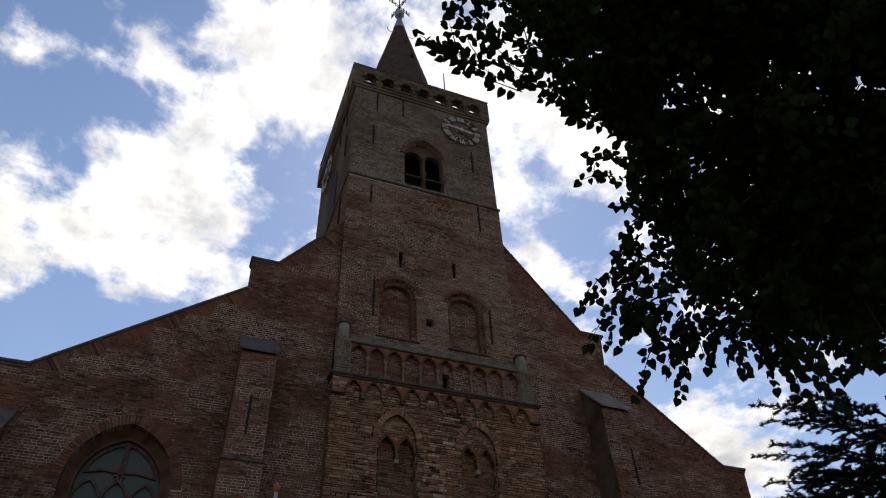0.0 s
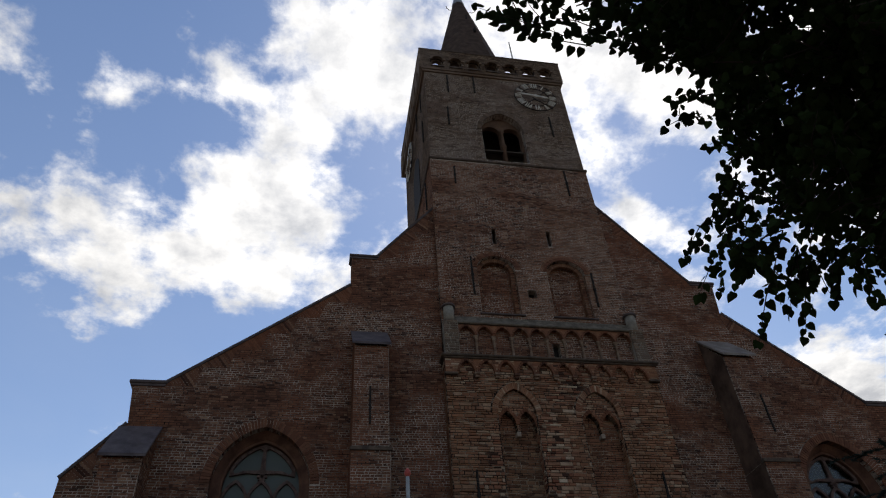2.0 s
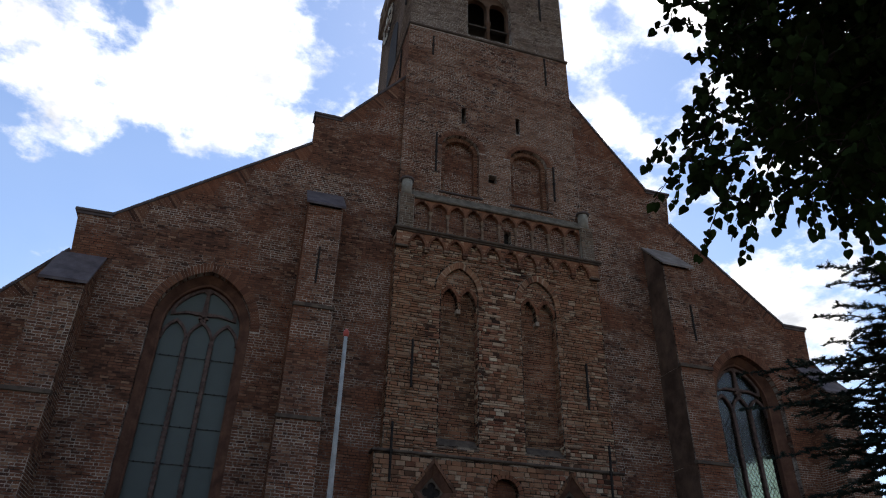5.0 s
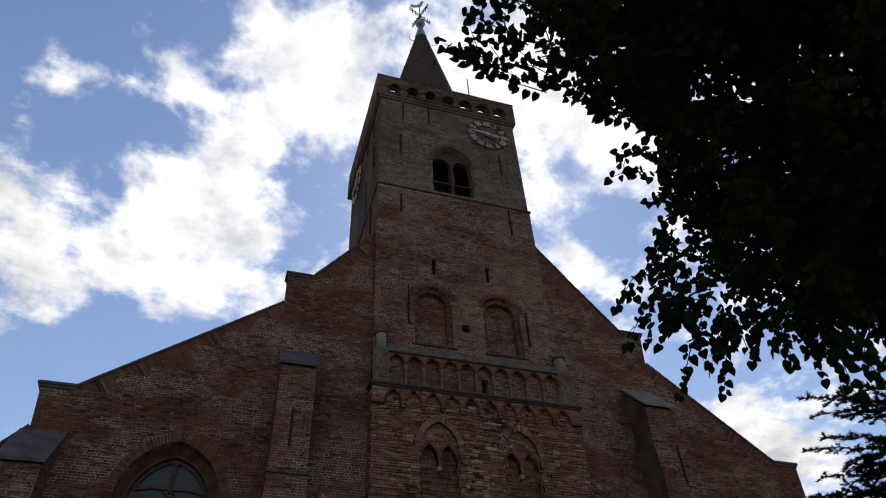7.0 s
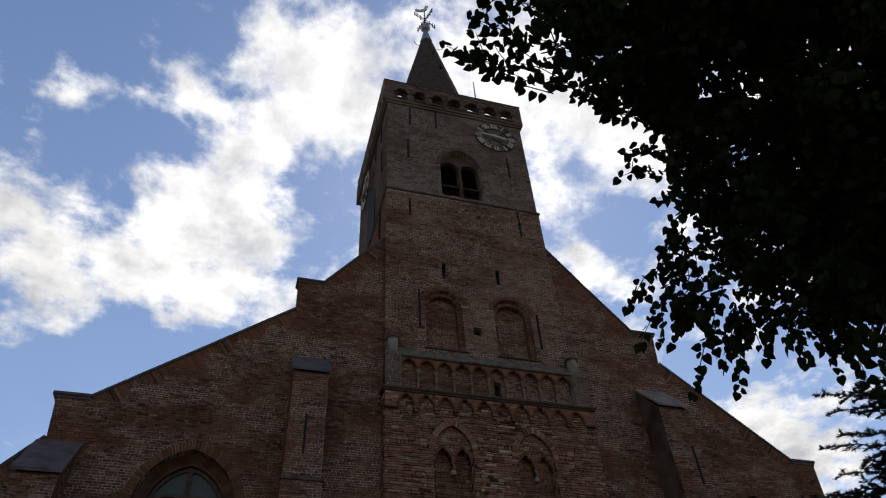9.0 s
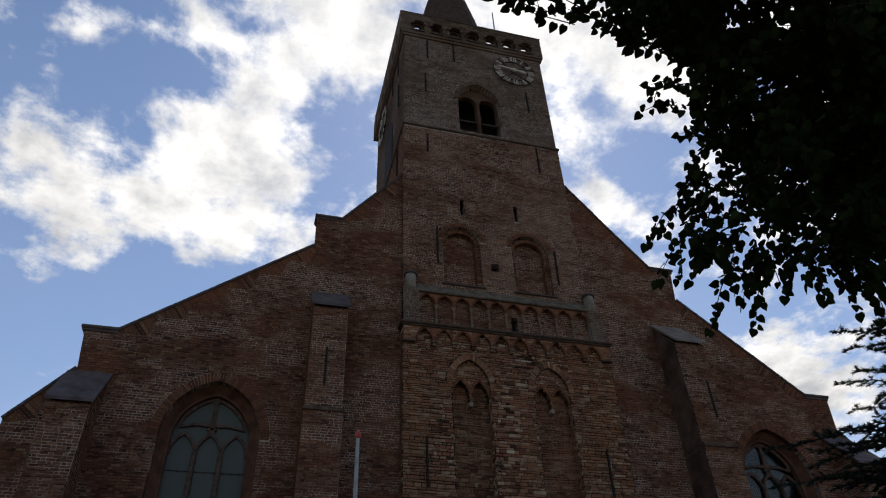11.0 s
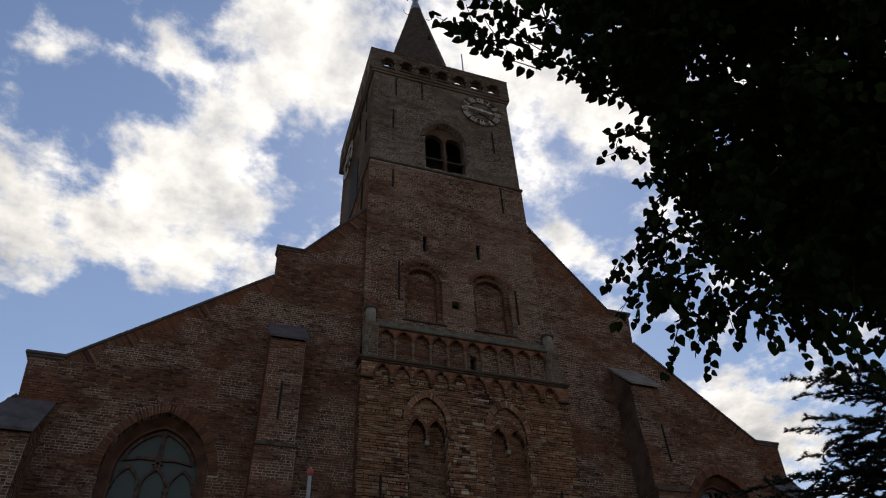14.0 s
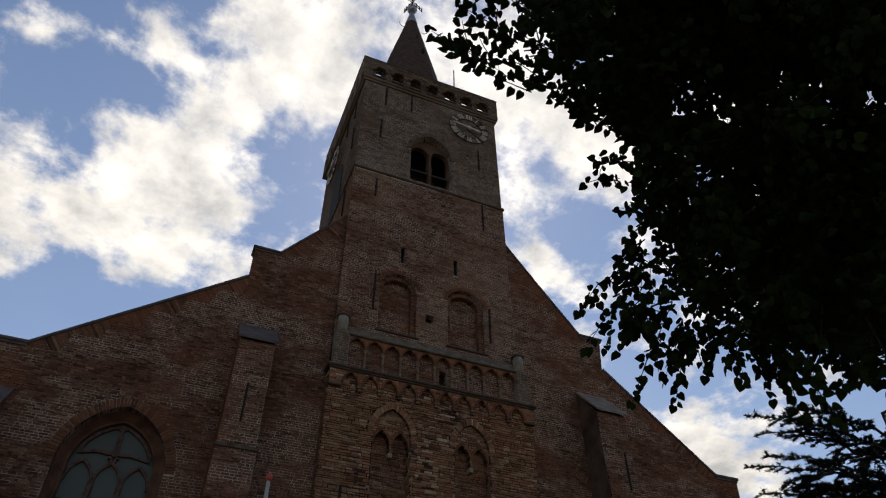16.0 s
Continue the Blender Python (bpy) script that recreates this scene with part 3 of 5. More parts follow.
def tall_window(cx, w, pane_mat, lattice):
    """A pointed three-light window with brick tracery, set in a stepped reveal."""
    win = new("window")
    win.parent = church
    win["label"] = "tall pointed window with brick mullions and leaded glass"
    yw = WALL_Y + 0.45
    iw, iz = w - 0.31, 11.72
    outer = pointed(cx, w + 0.25, 10.2, 12.25, base=2.9)
    slab("reveal", outer, [pointed(cx, iw, 10.3, iz, 14, base=3.35)], yw + 0.002, yw + 0.4, M_RENDER, win, "red plastered inner reveal")
    # splayed step between the two orders
    bm = bmesh.new()
    a = pointed(cx, w - 0.01, 10.2, 12.0, 14, base=3.2)
    b = pointed(cx, iw + 0.06, 10.3, iz + 0.08, 14, base=3.2)
    va = [bm.verts.new((x, WALL_Y + 0.2, z)) for x, z in a]
    vb = [bm.verts.new((x, yw, z)) for x, z in b]
    vc = [bm.verts.new((x, yw, z)) for x, z in a]
    for i in range(len(a) - 1):
        bm.faces.new((va[i], va[i + 1], vb[i + 1], vb[i]))
        bm.faces.new((va[i + 1], va[i], vc[i], vc[i + 1]))
    part("splay", bm, M_RENDER, win)
    box("sill", cx - w + 0.02, cx + w - 0.02, WALL_Y - 0.1, yw + 0.1, 3.05, 3.3, M_STONE, win)
    yg = yw + 0.2
    lights = [cx - iw * 2 / 3, cx, cx + iw * 2 / 3]
    lw = iw / 3 - 0.05
    slab("pane", pointed(cx, iw + 0.03, 10.3, iz + 0.03, 14, base=3.3), [], yg, yg + 0.012, pane_mat, win, "dull blue-grey leaded glass")
    # mullions of stacked moulded bricks
    for mx in (cx - iw / 3, cx + iw / 3):
        bm = bmesh.new()
        z, k = 3.3, 0
        while z < 9.9:
            r = 0.075 if k % 2 else 0.05
            box_into(bm, mx - r, mx + r, yg - 0.1, yg + 0.06, z, z + 0.07)
            z += 0.07
            k += 1
        part("mullion", bm, M_MULLION, win, "mullion of stacked moulded bricks")
    # heads of the lights
    for lx in lights:
        ring("light_head", pointed(lx, lw, 9.85, 10.45, 8), pointed(lx, lw + 0.085, 9.85, 10.56, 8), yg - 0.09, yg + 0.05, M_MULLION, win, 0.0, 1)
    # the two large eyes of the tracery, which follow the arch and meet along the middle
    arch = [p for p in pointed(0, iw - 0.02, 10.3, iz - 0.03, 16) if p[0] > 0.03 and p[1] > 10.8]
    eye_in = [(0.085, 10.86), (0.06, 11.2), (0.05, iz - 0.22)] + [(x - 0.09, z - 0.05) for x, z in arch if x > 0.2] + [(iw * 0.72, 10.74), (iw * 0.5, 10.84), (iw * 0.25, 10.85)]
    eye_out = [(0.0, 10.75), (0.0, iz - 0.02)] + arch + [(iw * 0.86, 10.66), (iw * 0.62, 10.72), (iw * 0.4, 10.77), (iw * 0.2, 10.74)]
    for s in (-1, 1):
        slab("tracery_eye", [(cx + s * x, z) for x, z in eye_out], [[(cx + s * x, z) for x, z in eye_in]], yg - 0.085, yg + 0.05, M_MULLION, win)
    bm = bmesh.new()
    for k in range(3):
        box_into(bm, -0.15, 0.15, -0.08, 0.05, -0.035, 0.035, 0, Matrix.Translation((cx, yg - 0.02, 10.66)) @ Matrix.Rotation(k * math.pi / 3, 4, "Y"))
    part("tracery_boss", bm, M_MULLION, win)
    # saddle bars with their knobs
    for k in range(6):
        z = 4.0 + 1.05 * k + 0.1
        bm = bmesh.new()
        box_into(bm, cx - iw, cx + iw, yg - 0.03, yg - 0.018, z - 0.006, z + 0.006)
        for i in range(9):
            x = cx - iw + iw * 2 * (i + 0.5) / 9
            box_into(bm, x - 0.017, x + 0.017, yg - 0.045, yg - 0.01, z - 0.02, z + 0.02, 0.004)
        part("saddle_bar", bm, M_BLACK, win, "black iron saddle bar")
    if lattice:
        bm = bmesh.new()
        step = 0.17
        for lx in lights:
            x0, x1, z0, z1 = lx - lw - 0.02, lx + lw + 0.02, 3.4, 10.1
            for sgn in (1, -1):
                q = z0 - 1.4
                while q < z1:
                    za, zb = (q, q + (x1 - x0) * 1.5) if sgn > 0 else (q + (x1 - x0) * 1.5, q)
                    if min(za, zb) > z0 and max(za, zb) < z1:
                        tube_into(bm, [(x0, yg - 0.008, za), (x1, yg - 0.008, zb)], 0.01, 4)
                    q += step * 1.5
        part("lead_lattice", bm, M_BLACK, win, "diamond lattice of lead cames")
    return win


tall_window(*WINDOWS[0], M_GLASS, False)
tall_window(*WINDOWS[1], M_CLEAR, True)


def buttress(x0, x1, cap_front, cap_wall, ledges, seed, anchor, cap_mat=M_CAP, plastered=False):
    """A stepped brick buttress under a sloping slate cap."""
    b = new("buttress")
    b.parent = church
    b["label"] = "stepped brick buttress with a sloping slate cap"
    tops = [cap_front] + ledges
    for i, top in enumerate(tops):
        low = tops[i + 1] if i + 1 < len(tops) else 0.0
        y = 19.25 - 0.1 * i
        grow = 0.03 * i
        xa, xb = x0 - grow, x1 + grow
        bm = bmesh.new()
        box_into(bm, xa, xb, y, WALL_Y - 0.01, low, top)
        part("pier", bm, M_POINTED, b)
        brickwork("brickwork", [[(xa, low), (xb, low), (xb, top), (xa, top)]], y, 0.083, 0.24, M_RED, b, seed + i)
        d = WALL_Y - y
        wall_top = cap_wall if i == 0 else top
        left_side, right_side = [(0, low), (d, low), (d, top), (0, wall_top)], [(0, low), (d, low), (d, wall_top), (0, top)]
        if plastered:
            bm = bmesh.new()
            for x in (xa - 0.022, xa - 0.002):
                for p in ((y + 0.05, low + 0.01), (WALL_Y - 0.01, low + 0.01), (WALL_Y - 0.01, wall_top - 0.03), (y + 0.05, top - 0.02)):
                    bm.verts.new((x, *p))
            vs = list(bm.verts)
            bm.faces.new(vs[3::-1])
            for k in range(4):
                bm.faces.new((vs[k], vs[(k + 1) % 4], vs[4 + (k + 1) % 4], vs[4 + k]))
            part("plaster", bm, M_SOOT, b, "dark stained plaster on the flank")
        else:
            brickwork("brickwork", [left_side], 0, 0.083, 0.24, M_RED, b, seed + 10 + i, place=Matrix.Translation((xa, WALL_Y, 0)) @ Matrix.Rotation(-math.pi / 2, 4, "Z"))
        brickwork("brickwork", [right_side], 0, 0.083, 0.24, M_RED, b, seed + 20 + i, place=Matrix.Translation((xb, y, 0)) @ Matrix.Rotation(math.pi / 2, 4, "Z"))
        if i:
            bm = bmesh.new()
            box_into(bm, xa - 0.04, xb + 0.04, y - 0.06, y + 0.13, top - 0.05, top + 0.07, 0.012)
            part("ledge", bm, M_STONE, b, "weathered stone ledge")
    # sloping cap
    bm = bmesh.new()
    ya, yb = 19.25 - 0.14, WALL_Y - 0.016
    va = [bm.verts.new(p) for p in ((x0 - 0.09, ya, cap_front - 0.02), (x1 + 0.09, ya, cap_front - 0.02), (x1 + 0.09, yb, cap_wall), (x0 - 0.09, yb, cap_wall))]
    vb = [bm.verts.new((v.co.x, v.co.y, v.co.z + 0.09)) for v in va]
    bm.faces.new(va[::-1])
    bm.faces.new(vb)
    for i in range(4):
        bm.faces.new((va[i], va[(i + 1) % 4], vb[(i + 1) % 4], vb[i]))
    part("cap", bm, cap_mat, b, "sloping slate cap")
    # brick cheeks under the cap
    bm = bmesh.new()
    for x in ((x0, x1),):
        c = [bm.verts.new(p) for p in ((x[0], 19.25, cap_front - 0.04), (x[0], WALL_Y - 0.02, cap_front - 0.04), (x[0], WALL_Y - 0.02, cap_wall))]
        d = [bm.verts.new(p) for p in ((x[1], 19.25, cap_front - 0.04), (x[1], WALL_Y - 0.02, cap_front - 0.04), (x[1], WALL_Y - 0.02, cap_wall))]
        bm.faces.new(c)
        bm.faces.new(d[::-1])
        bm.faces.new((c[0], d[0], d[1], c[1]))
    part("cheek", bm, M_JOINT, b)
    if anchor:
        ax, za, zb = anchor
        box("wall_anchor", ax - 0.03, ax + 0.03, 19.25 - 0.07, 19.25 - 0.015, za, zb, M_BLACK, b, 0.008, "black iron wall anchor")
    return b


buttress(1.1, 2.21, 14.45, 15.7, [10.76, 7.31], 100, (1.62, 11.6, 12.9))
# this cap is coloured paler for the sheen on it
buttress(14.4, 15.58, 14.66, 16.0, [10.63, 7.3], 200, (15.25, 11.7, 13.1), M_CAP_LIT, True)
buttress(-5.73, -4.66, 10.42, 11.85, [7.28], 300, None)
buttress(20.5, 21.6, 10.42, 11.85, [7.28], 400, None)

# ---- tower shaft ----
SX0, SX1 = 4.27, 11.64
SHAFT_TOP = 25.25
NICHES = [(6.62, 0.78), (9.5, 0.8)]
SHAFT = [(SX0, 14.2), (SX0, SHAFT_TOP), (SX1, SHAFT_TOP), (SX1, 14.2)]
niche_holes = [rounded(cx, w, 18.95, 0.66, base=16.75) for cx, w in NICHES]
slits = [[(x - 0.09, z0), (x - 0.09, z1), (x + 0.09, z1), (x + 0.09, z0)] for x, z0, z1 in ((6.73, 20.28, 21.15), (9.1, 20.35, 21.2))]
gallery_slit = [[(8.3, 14.6), (8.3, 15.55), (8.63, 15.55), (8.63, 14.6)]]
hole = gallery_slit + [[(7.77, 17.58), (7.77, 17.98), (8.11, 17.98), (8.11, 17.58)]]
shaft = slab("tower_wall", SHAFT, niche_holes + slits + hole, SHAFT_Y, SHAFT_Y + 0.32, M_POINTED, church, "brick tower front with two blind arches")
shaft_holes = [[(cx - w, 16.75), (cx - w, 18.95)] + rounded(cx, w + 0.27, 18.95, 0.93) + [(cx + w, 18.95), (cx + w, 16.75)] for cx, w in NICHES]
brickwork("brickwork", [SHAFT] + shaft_holes + slits + hole, SHAFT_Y, 0.083, 0.24, M_SHAFT, shaft, 5, single=M_RED1, zone=(4.4, 5.6, 16.9, 19.4))
for cx, w in NICHES:
    ring("arch_bricks", rounded(cx, w, 18.95, 0.66, 18), rounded(cx, w + 0.15, 18.95, 0.81, 18), SHAFT_Y - 0.026, SHAFT_Y + 0.2, M_SHAFT, shaft, 0.2, 2, own=M_VOUS)
    ring("hood_bricks", rounded(cx, w + 0.155, 18.95, 0.815, 18), rounded(cx, w + 0.26, 18.95, 0.92, 18), SHAFT_Y - 0.012, SHAFT_Y + 0.2, M_SHAFT, shaft, 0.14, 2)
    # stepped inner order
    slab("inner_order", rounded(cx, w + 0.03, 18.95, 0.69, base=16.7), [rounded(cx, w - 0.17, 18.9, 0.53, base=16.72)], SHAFT_Y + 0.17, SHAFT_Y + 0.325, M_JOINT, shaft)
    ring("arch_bricks", rounded(cx, w - 0.175, 18.9, 0.525, 14), rounded(cx, w - 0.02, 18.92, 0.66, 14), SHAFT_Y + 0.15, SHAFT_Y + 0.32, M_SHAFT, shaft, 0.2, 2)
    for s in (-1, 1):
        xa, xb = sorted((cx + s * (w - 0.175), cx + s * (w - 0.01)))
        brickwork("brickwork", [[(xa, 16.77), (xa, 18.9), (xb, 18.9), (xb, 16.77)]], SHAFT_Y + 0.17, 0.083, 0.24, M_RED, shaft, 18)
    slab("niche_back", rounded(cx, w + 0.05, 18.95, 0.7, base=16.7), [], SHAFT_Y + 0.4, SHAFT_Y + 0.5, M_MORTAR, shaft, "brick back of a blind arch")
    brickwork("brickwork", [rounded(cx, w - 0.12, 18.95, 0.55, base=16.75)], SHAFT_Y + 0.398, 0.083, 0.24, M_RED, shaft, 7)
    brickwork("brickwork", [[(0, 16.77), (0, 18.95), (0.17, 18.95), (0.17, 16.77)]], 0, 0.083, 0.24, M_SHAFT, shaft, 17, place=Matrix.Translation((cx + w, SHAFT_Y + 0.17, 0)) @ Matrix.Rotation(-math.pi / 2, 4, "Z"))
    brickwork("brickwork", [[(0, 16.77), (0, 18.9), (0.22, 18.9), (0.22, 16.77)]], 0, 0.083, 0.24, M_SHAFT, shaft, 19, place=Matrix.Translation((cx + w - 0.175, SHAFT_Y + 0.395, 0)) @ Matrix.Rotation(-math.pi / 2, 4, "Z"))
    # thin sill; the shadow line along it is put into its dark colour
    box("niche_sill", cx - w - 0.08, cx + w + 0.12, SHAFT_Y - 0.08, SHAFT_Y + 0.39, 16.67, 16.745, M_SLATE, shaft, 0.02, "stone sill coloured dark for its shadow line")
# closing backs, sides and floors of the tower
TB = SHAFT_Y + 7.4
box("tower_core", SX0 + 0.35, SX1 - 0.02, SHAFT_Y + 0.52, SHAFT_Y + 0.6, 14.2, SHAFT_TOP, M_DARK, church, 0)
LEFT_FLANK = Matrix.Translation((SX0, TB, 0)) @ Matrix.Rotation(-math.pi / 2, 4, "Z")
bm = bmesh.new()
box_into(bm, SX0, SX0 + 0.3, SHAFT_Y + 0.32, TB, 10, SHAFT_TOP)
box_into(bm, SX1 - 0.3, SX1, SHAFT_Y + 0.32, TB, 10, SHAFT_TOP)
box_into(bm, SX0 + 0.3, SX1 - 0.3, TB - 0.3, TB, 10, SHAFT_TOP)
flanks = part("tower_flanks", bm, M_MORTAR, church, "brick flanks of the tower")
brickwork("brickwork", [[(0, 18), (7.4, 18), (7.4, SHAFT_TOP), (0, SHAFT_TOP)]], 0, 0.083, 0.24, M_SHAFT, flanks, 8, place=LEFT_FLANK)

# string course, then the belfry stage
BAND = SHAFT_TOP
box("string_course", SX0 - 0.07, SX1 + 0.07, SHAFT_Y - 0.07, TB + 0.05, BAND, BAND + 0.12, M_STONE, church, 0.03, "thin stone string course")
BX0, BX1, BY = 4.3, 11.6, SHAFT_Y + 0.03
BEL_TOP = 32.05
BEL = [(BX0, BAND + 0.12), (BX0, BEL_TOP), (BX1, BEL_TOP), (BX1, BAND + 0.12)]
bel_hole = pointed(7.95, 1.05, 27.75, 29.05, base=BAND + 0.3)
belfry = slab("belfry_wall", BEL, [bel_hole], BY, BY + 0.3, M_POINTED, church, "grey-brown brick belfry stage")
bel_brick_hole = [(6.9, BAND + 0.3), (6.9, 27.75)] + pointed(7.95, 1.3, 27.75, 29.35) + [(9.0, 27.75), (9.0, BAND + 0.3)]
brickwork("brickwork", [BEL, bel_brick_hole], BY, 0.083, 0.24, M_GREY, belfry, 9)
ring("arch_bricks", pointed(7.95, 1.05, 27.75, 29.05, 12), pointed(7.95, 1.27, 27.75, 29.32, 12), BY - 0.05, BY + 0.2, M_GREY, belfry, 0.14, 2)
# two round-headed lights with a middle shaft
lights = [rounded(x, 0.44, 27.95, 0.42, base=BAND + 0.3) for x in (7.44, 8.46)]
slab("belfry_screen", [(6.85, BAND + 0.2)] + pointed(7.95, 1.1, 27.75, 29.1) + [(9.05, BAND + 0.2)], lights, BY + 0.3, BY + 0.55, M_SCREEN, belfry)
lathe("colonnette", [(0.09, BAND + 0.3), (0.09, 26.7), (0.13, 26.75), (0.13, 26.9), (0.08, 26.95), (0.08, 27.85), (0.14, 27.95)], 7.95, BY + 0.22, M_SCREEN, belfry, 10)
for x in (7.44, 8.46):
    for k, z in enumerate((26.62,)):
        bm = bmesh.new()
        box_into(bm, -0.45, 0.45, -0.3, 0.12, -0.02, 0.02, 0, Matrix.Translation((x, BY + 0.45, z)) @ Matrix.Rotation(radians(28), 4, "X"))
        part("louvre", bm, M_LOUVRE, belfry, "sloping grey louvre board")
bm = bmesh.new()
box_into(bm, BX0, BX0 + 0.3, BY + 0.3, TB, BAND + 0.12, BEL_TOP)
box_into(bm, BX1 - 0.3, BX1, BY + 0.3, TB, BAND + 0.12, BEL_TOP)
box_into(bm, BX0 + 0.3, BX1 - 0.3, TB - 0.3, TB, BAND + 0.12, BEL_TOP)
box_into(bm, BX0 + 0.3, BX1 - 0.3, BY + 0.6, TB - 0.3, BEL_TOP - 0.2, BEL_TOP)
belflank = part("belfry_flanks", bm, M_MORTAR, church)
BF = Matrix.Translation((BX0, TB, 0)) @ Matrix.Rotation(-math.pi / 2, 4, "Z")
brickwork("brickwork", [[(0, BAND + 0.12), (TB - BY, BAND + 0.12), (TB - BY, BEL_TOP), (0, BEL_TOP)]], 0, 0.083, 0.24, M_GREY, belflank, 10, place=BF)
box("belfry_back", BX0 + 0.31, BX1 - 0.31, BY + 2.2, BY + 2.3, BAND + 0.12, BEL_TOP - 0.25, M_DARK, church, 0)
# flank belfry opening: flat black sheet on the wall, its inner shade as colour
bm = bmesh.new()
prism_into(bm, pointed(0, 0.95, 2.3, 3.6, base=0), 0, 0.03)
ob = part("flank_shade_sheet", bm, M_BLACK, belflank, "flat black sheet for the shaded flank opening")
ob.data.transform(Matrix.Translation((BX0 - 0.045, BY + 3.7, BAND + 0.35)) @ Matrix.Rotation(-math.pi / 2, 4, "Z"))

# corbelled parapet with arched openings
PZ0, PZ1 = 32.35, 33.98
PX0, PX1, PY = 4.07, 11.8, BY - 0.16
bm = bmesh.new()
box_into(bm, PX0 + 0.1, PX1 - 0.1, PY + 0.08, TB + 0.1, BEL_TOP, BEL_TOP + 0.16, 0.02)
box_into(bm, PX0 + 0.03, PX1 - 0.03, PY + 0.03, TB + 0.16, BEL_TOP + 0.16, PZ0, 0.02)
part("corbel_band", bm, M_GREY, church, "moulded brick corbel band")
PAR = [(PX0, PZ0), (PX0, PZ1), (PX1, PZ1), (PX1, PZ0)]
par_x = [5.0 + i * 0.985 for i in range(7)]
par_holes = [rounded(x, 0.24, 33.05, 0.24, 8, base=PZ0 + 0.22) for x in par_x]
par_wide = [rounded(x, 0.32, 33.05, 0.34, 8, base=PZ0 + 0.2) for x in par_x]
slab("parapet_inner", PAR, par_holes, PY + 0.24, PY + 0.42, M_GREY, church)
parapet = slab("parapet", PAR, par_wide, PY + 0.06, PY + 0.235, M_JOINT, church, "brick parapet pierced by small arches")
par_rings = [rounded(x, 0.36, 33.05, 0.4, 8, base=PZ0 + 0.2) for x in par_x]
brickwork("brickwork", [PAR] + par_rings, PY + 0.06, 0.083, 0.24, M_GREY, parapet, 12)
for x in par_x:
    ring("arch_bricks", rounded(x, 0.3, 33.05, 0.3, 8), rounded(x, 0.42, 33.05, 0.46, 8), PY - 0.02, PY + 0.15, M_GREY, parapet, 0.12, 1)
    box("parapet_sill", x - 0.36, x + 0.36, PY, PY + 0.4, PZ0 + 0.12, PZ0 + 0.22, M_STONE, parapet, 0.01)
D = TB - PY
side = [(0, PZ0), (0, PZ1), (D - 0.42, PZ1), (D - 0.42, PZ0)]
side_holes = [rounded(0.7 + i * 0.985, 0.24, 33.05, 0.24, 8, base=PZ0 + 0.22) for i in range(7)]
for x in (PX0, PX1 - 0.36):
    ob = slab("parapet", side, side_holes, 0, 0.36, M_GREY, church)
    ob.data.transform(Matrix.Translation((x + 0.36, PY + 0.42, 0)) @ Matrix.Rotation(math.pi / 2, 4, "Z"))
ob = slab("parapet", PAR, par_holes, TB - 0.36, TB, M_GREY, church)
ob.data.transform(Matrix.Translation((0, 0.38, 0)))
box("parapet_coping", PX0 - 0.03, PX1 + 0.03, PY + 0.02, PY + 0.46, PZ1, PZ1 + 0.06, M_STONE, church, 0.02)
box("parapet_coping", PX0 - 0.03, PX0 + 0.4, PY + 0.47, TB + 0.1, PZ1, PZ1 + 0.06, M_STONE, church, 0.02)
box("parapet_coping", PX1 - 0.4, PX1 + 0.03, PY + 0.47, TB + 0.1, PZ1, PZ1 + 0.06, M_STONE, church, 0.02)
box("tower_roof", PX0 + 0.4, PX1 - 0.4, PY + 0.46, TB - 0.02, BEL_TOP + 0.31, BEL_TOP + 0.36, M_LEAD, church, 0)

# spire
SPX, SPY, TIP = 7.8, BY + 3.7, 47.7
spire = lathe("spire", [(3.15, 32.3), (1.72, 39.8), (0.42, 45.9)], SPX, SPY, M_SPIRE, church, 8, "slate-clad eight-sided spire")
for p in spire.data.polygons:
    p.use_smooth = False
spire.data.transform(Matrix.Translation((SPX, SPY, 0)) @ Matrix.Rotation(math.pi / 8, 4, "Z") @ Matrix.Translation((-SPX, -SPY, 0)))
lathe("spire_cap", [(0.46, 45.8), (0.3, 46.6), (0.12, 47.6)], SPX, SPY, M_LEAD, church, 8, "pale lead cap of the spire")
for s in (-1, 1):
    tube("roof_hook", [(SPX + s * 0.62, SPY - 0.4, 44.6), (SPX + s * 0.8, SPY - 0.45, 44.5), (SPX + s * 0.98, SPY - 0.5, 44.62), (SPX + s * 1.0, SPY - 0.5, 44.85)], 0.025, M_BLACK, church)
for px_, pz_ in ((0.05, 42.3), (0.35, 40.2)):
    box("spire_hatch", SPX + px_ - 0.06, SPX + px_ + 0.06, SPY - 1.75 + (pz_ - 39.8) * 0.2, SPY - 1.2, pz_, pz_ + 0.4, M_BLACK, church, 0.01)
vane = new("weather_vane")
vane.parent = church
vane["label"] = "iron weather vane with a ball, cross arms and a cockerel"
bm = bmesh.new()
bmesh.ops.create_uvsphere(bm, u_segments=16, v_segments=10, radius=0.36, matrix=Matrix.Translation((SPX, SPY, 48.0)))
part("ball", bm, M_LEAD, vane)
tube("rod", [(SPX, SPY, 47.4), (SPX, SPY, 50.6)], [0.06, 0.035], M_BLACK, vane)
bm = bmesh.new()
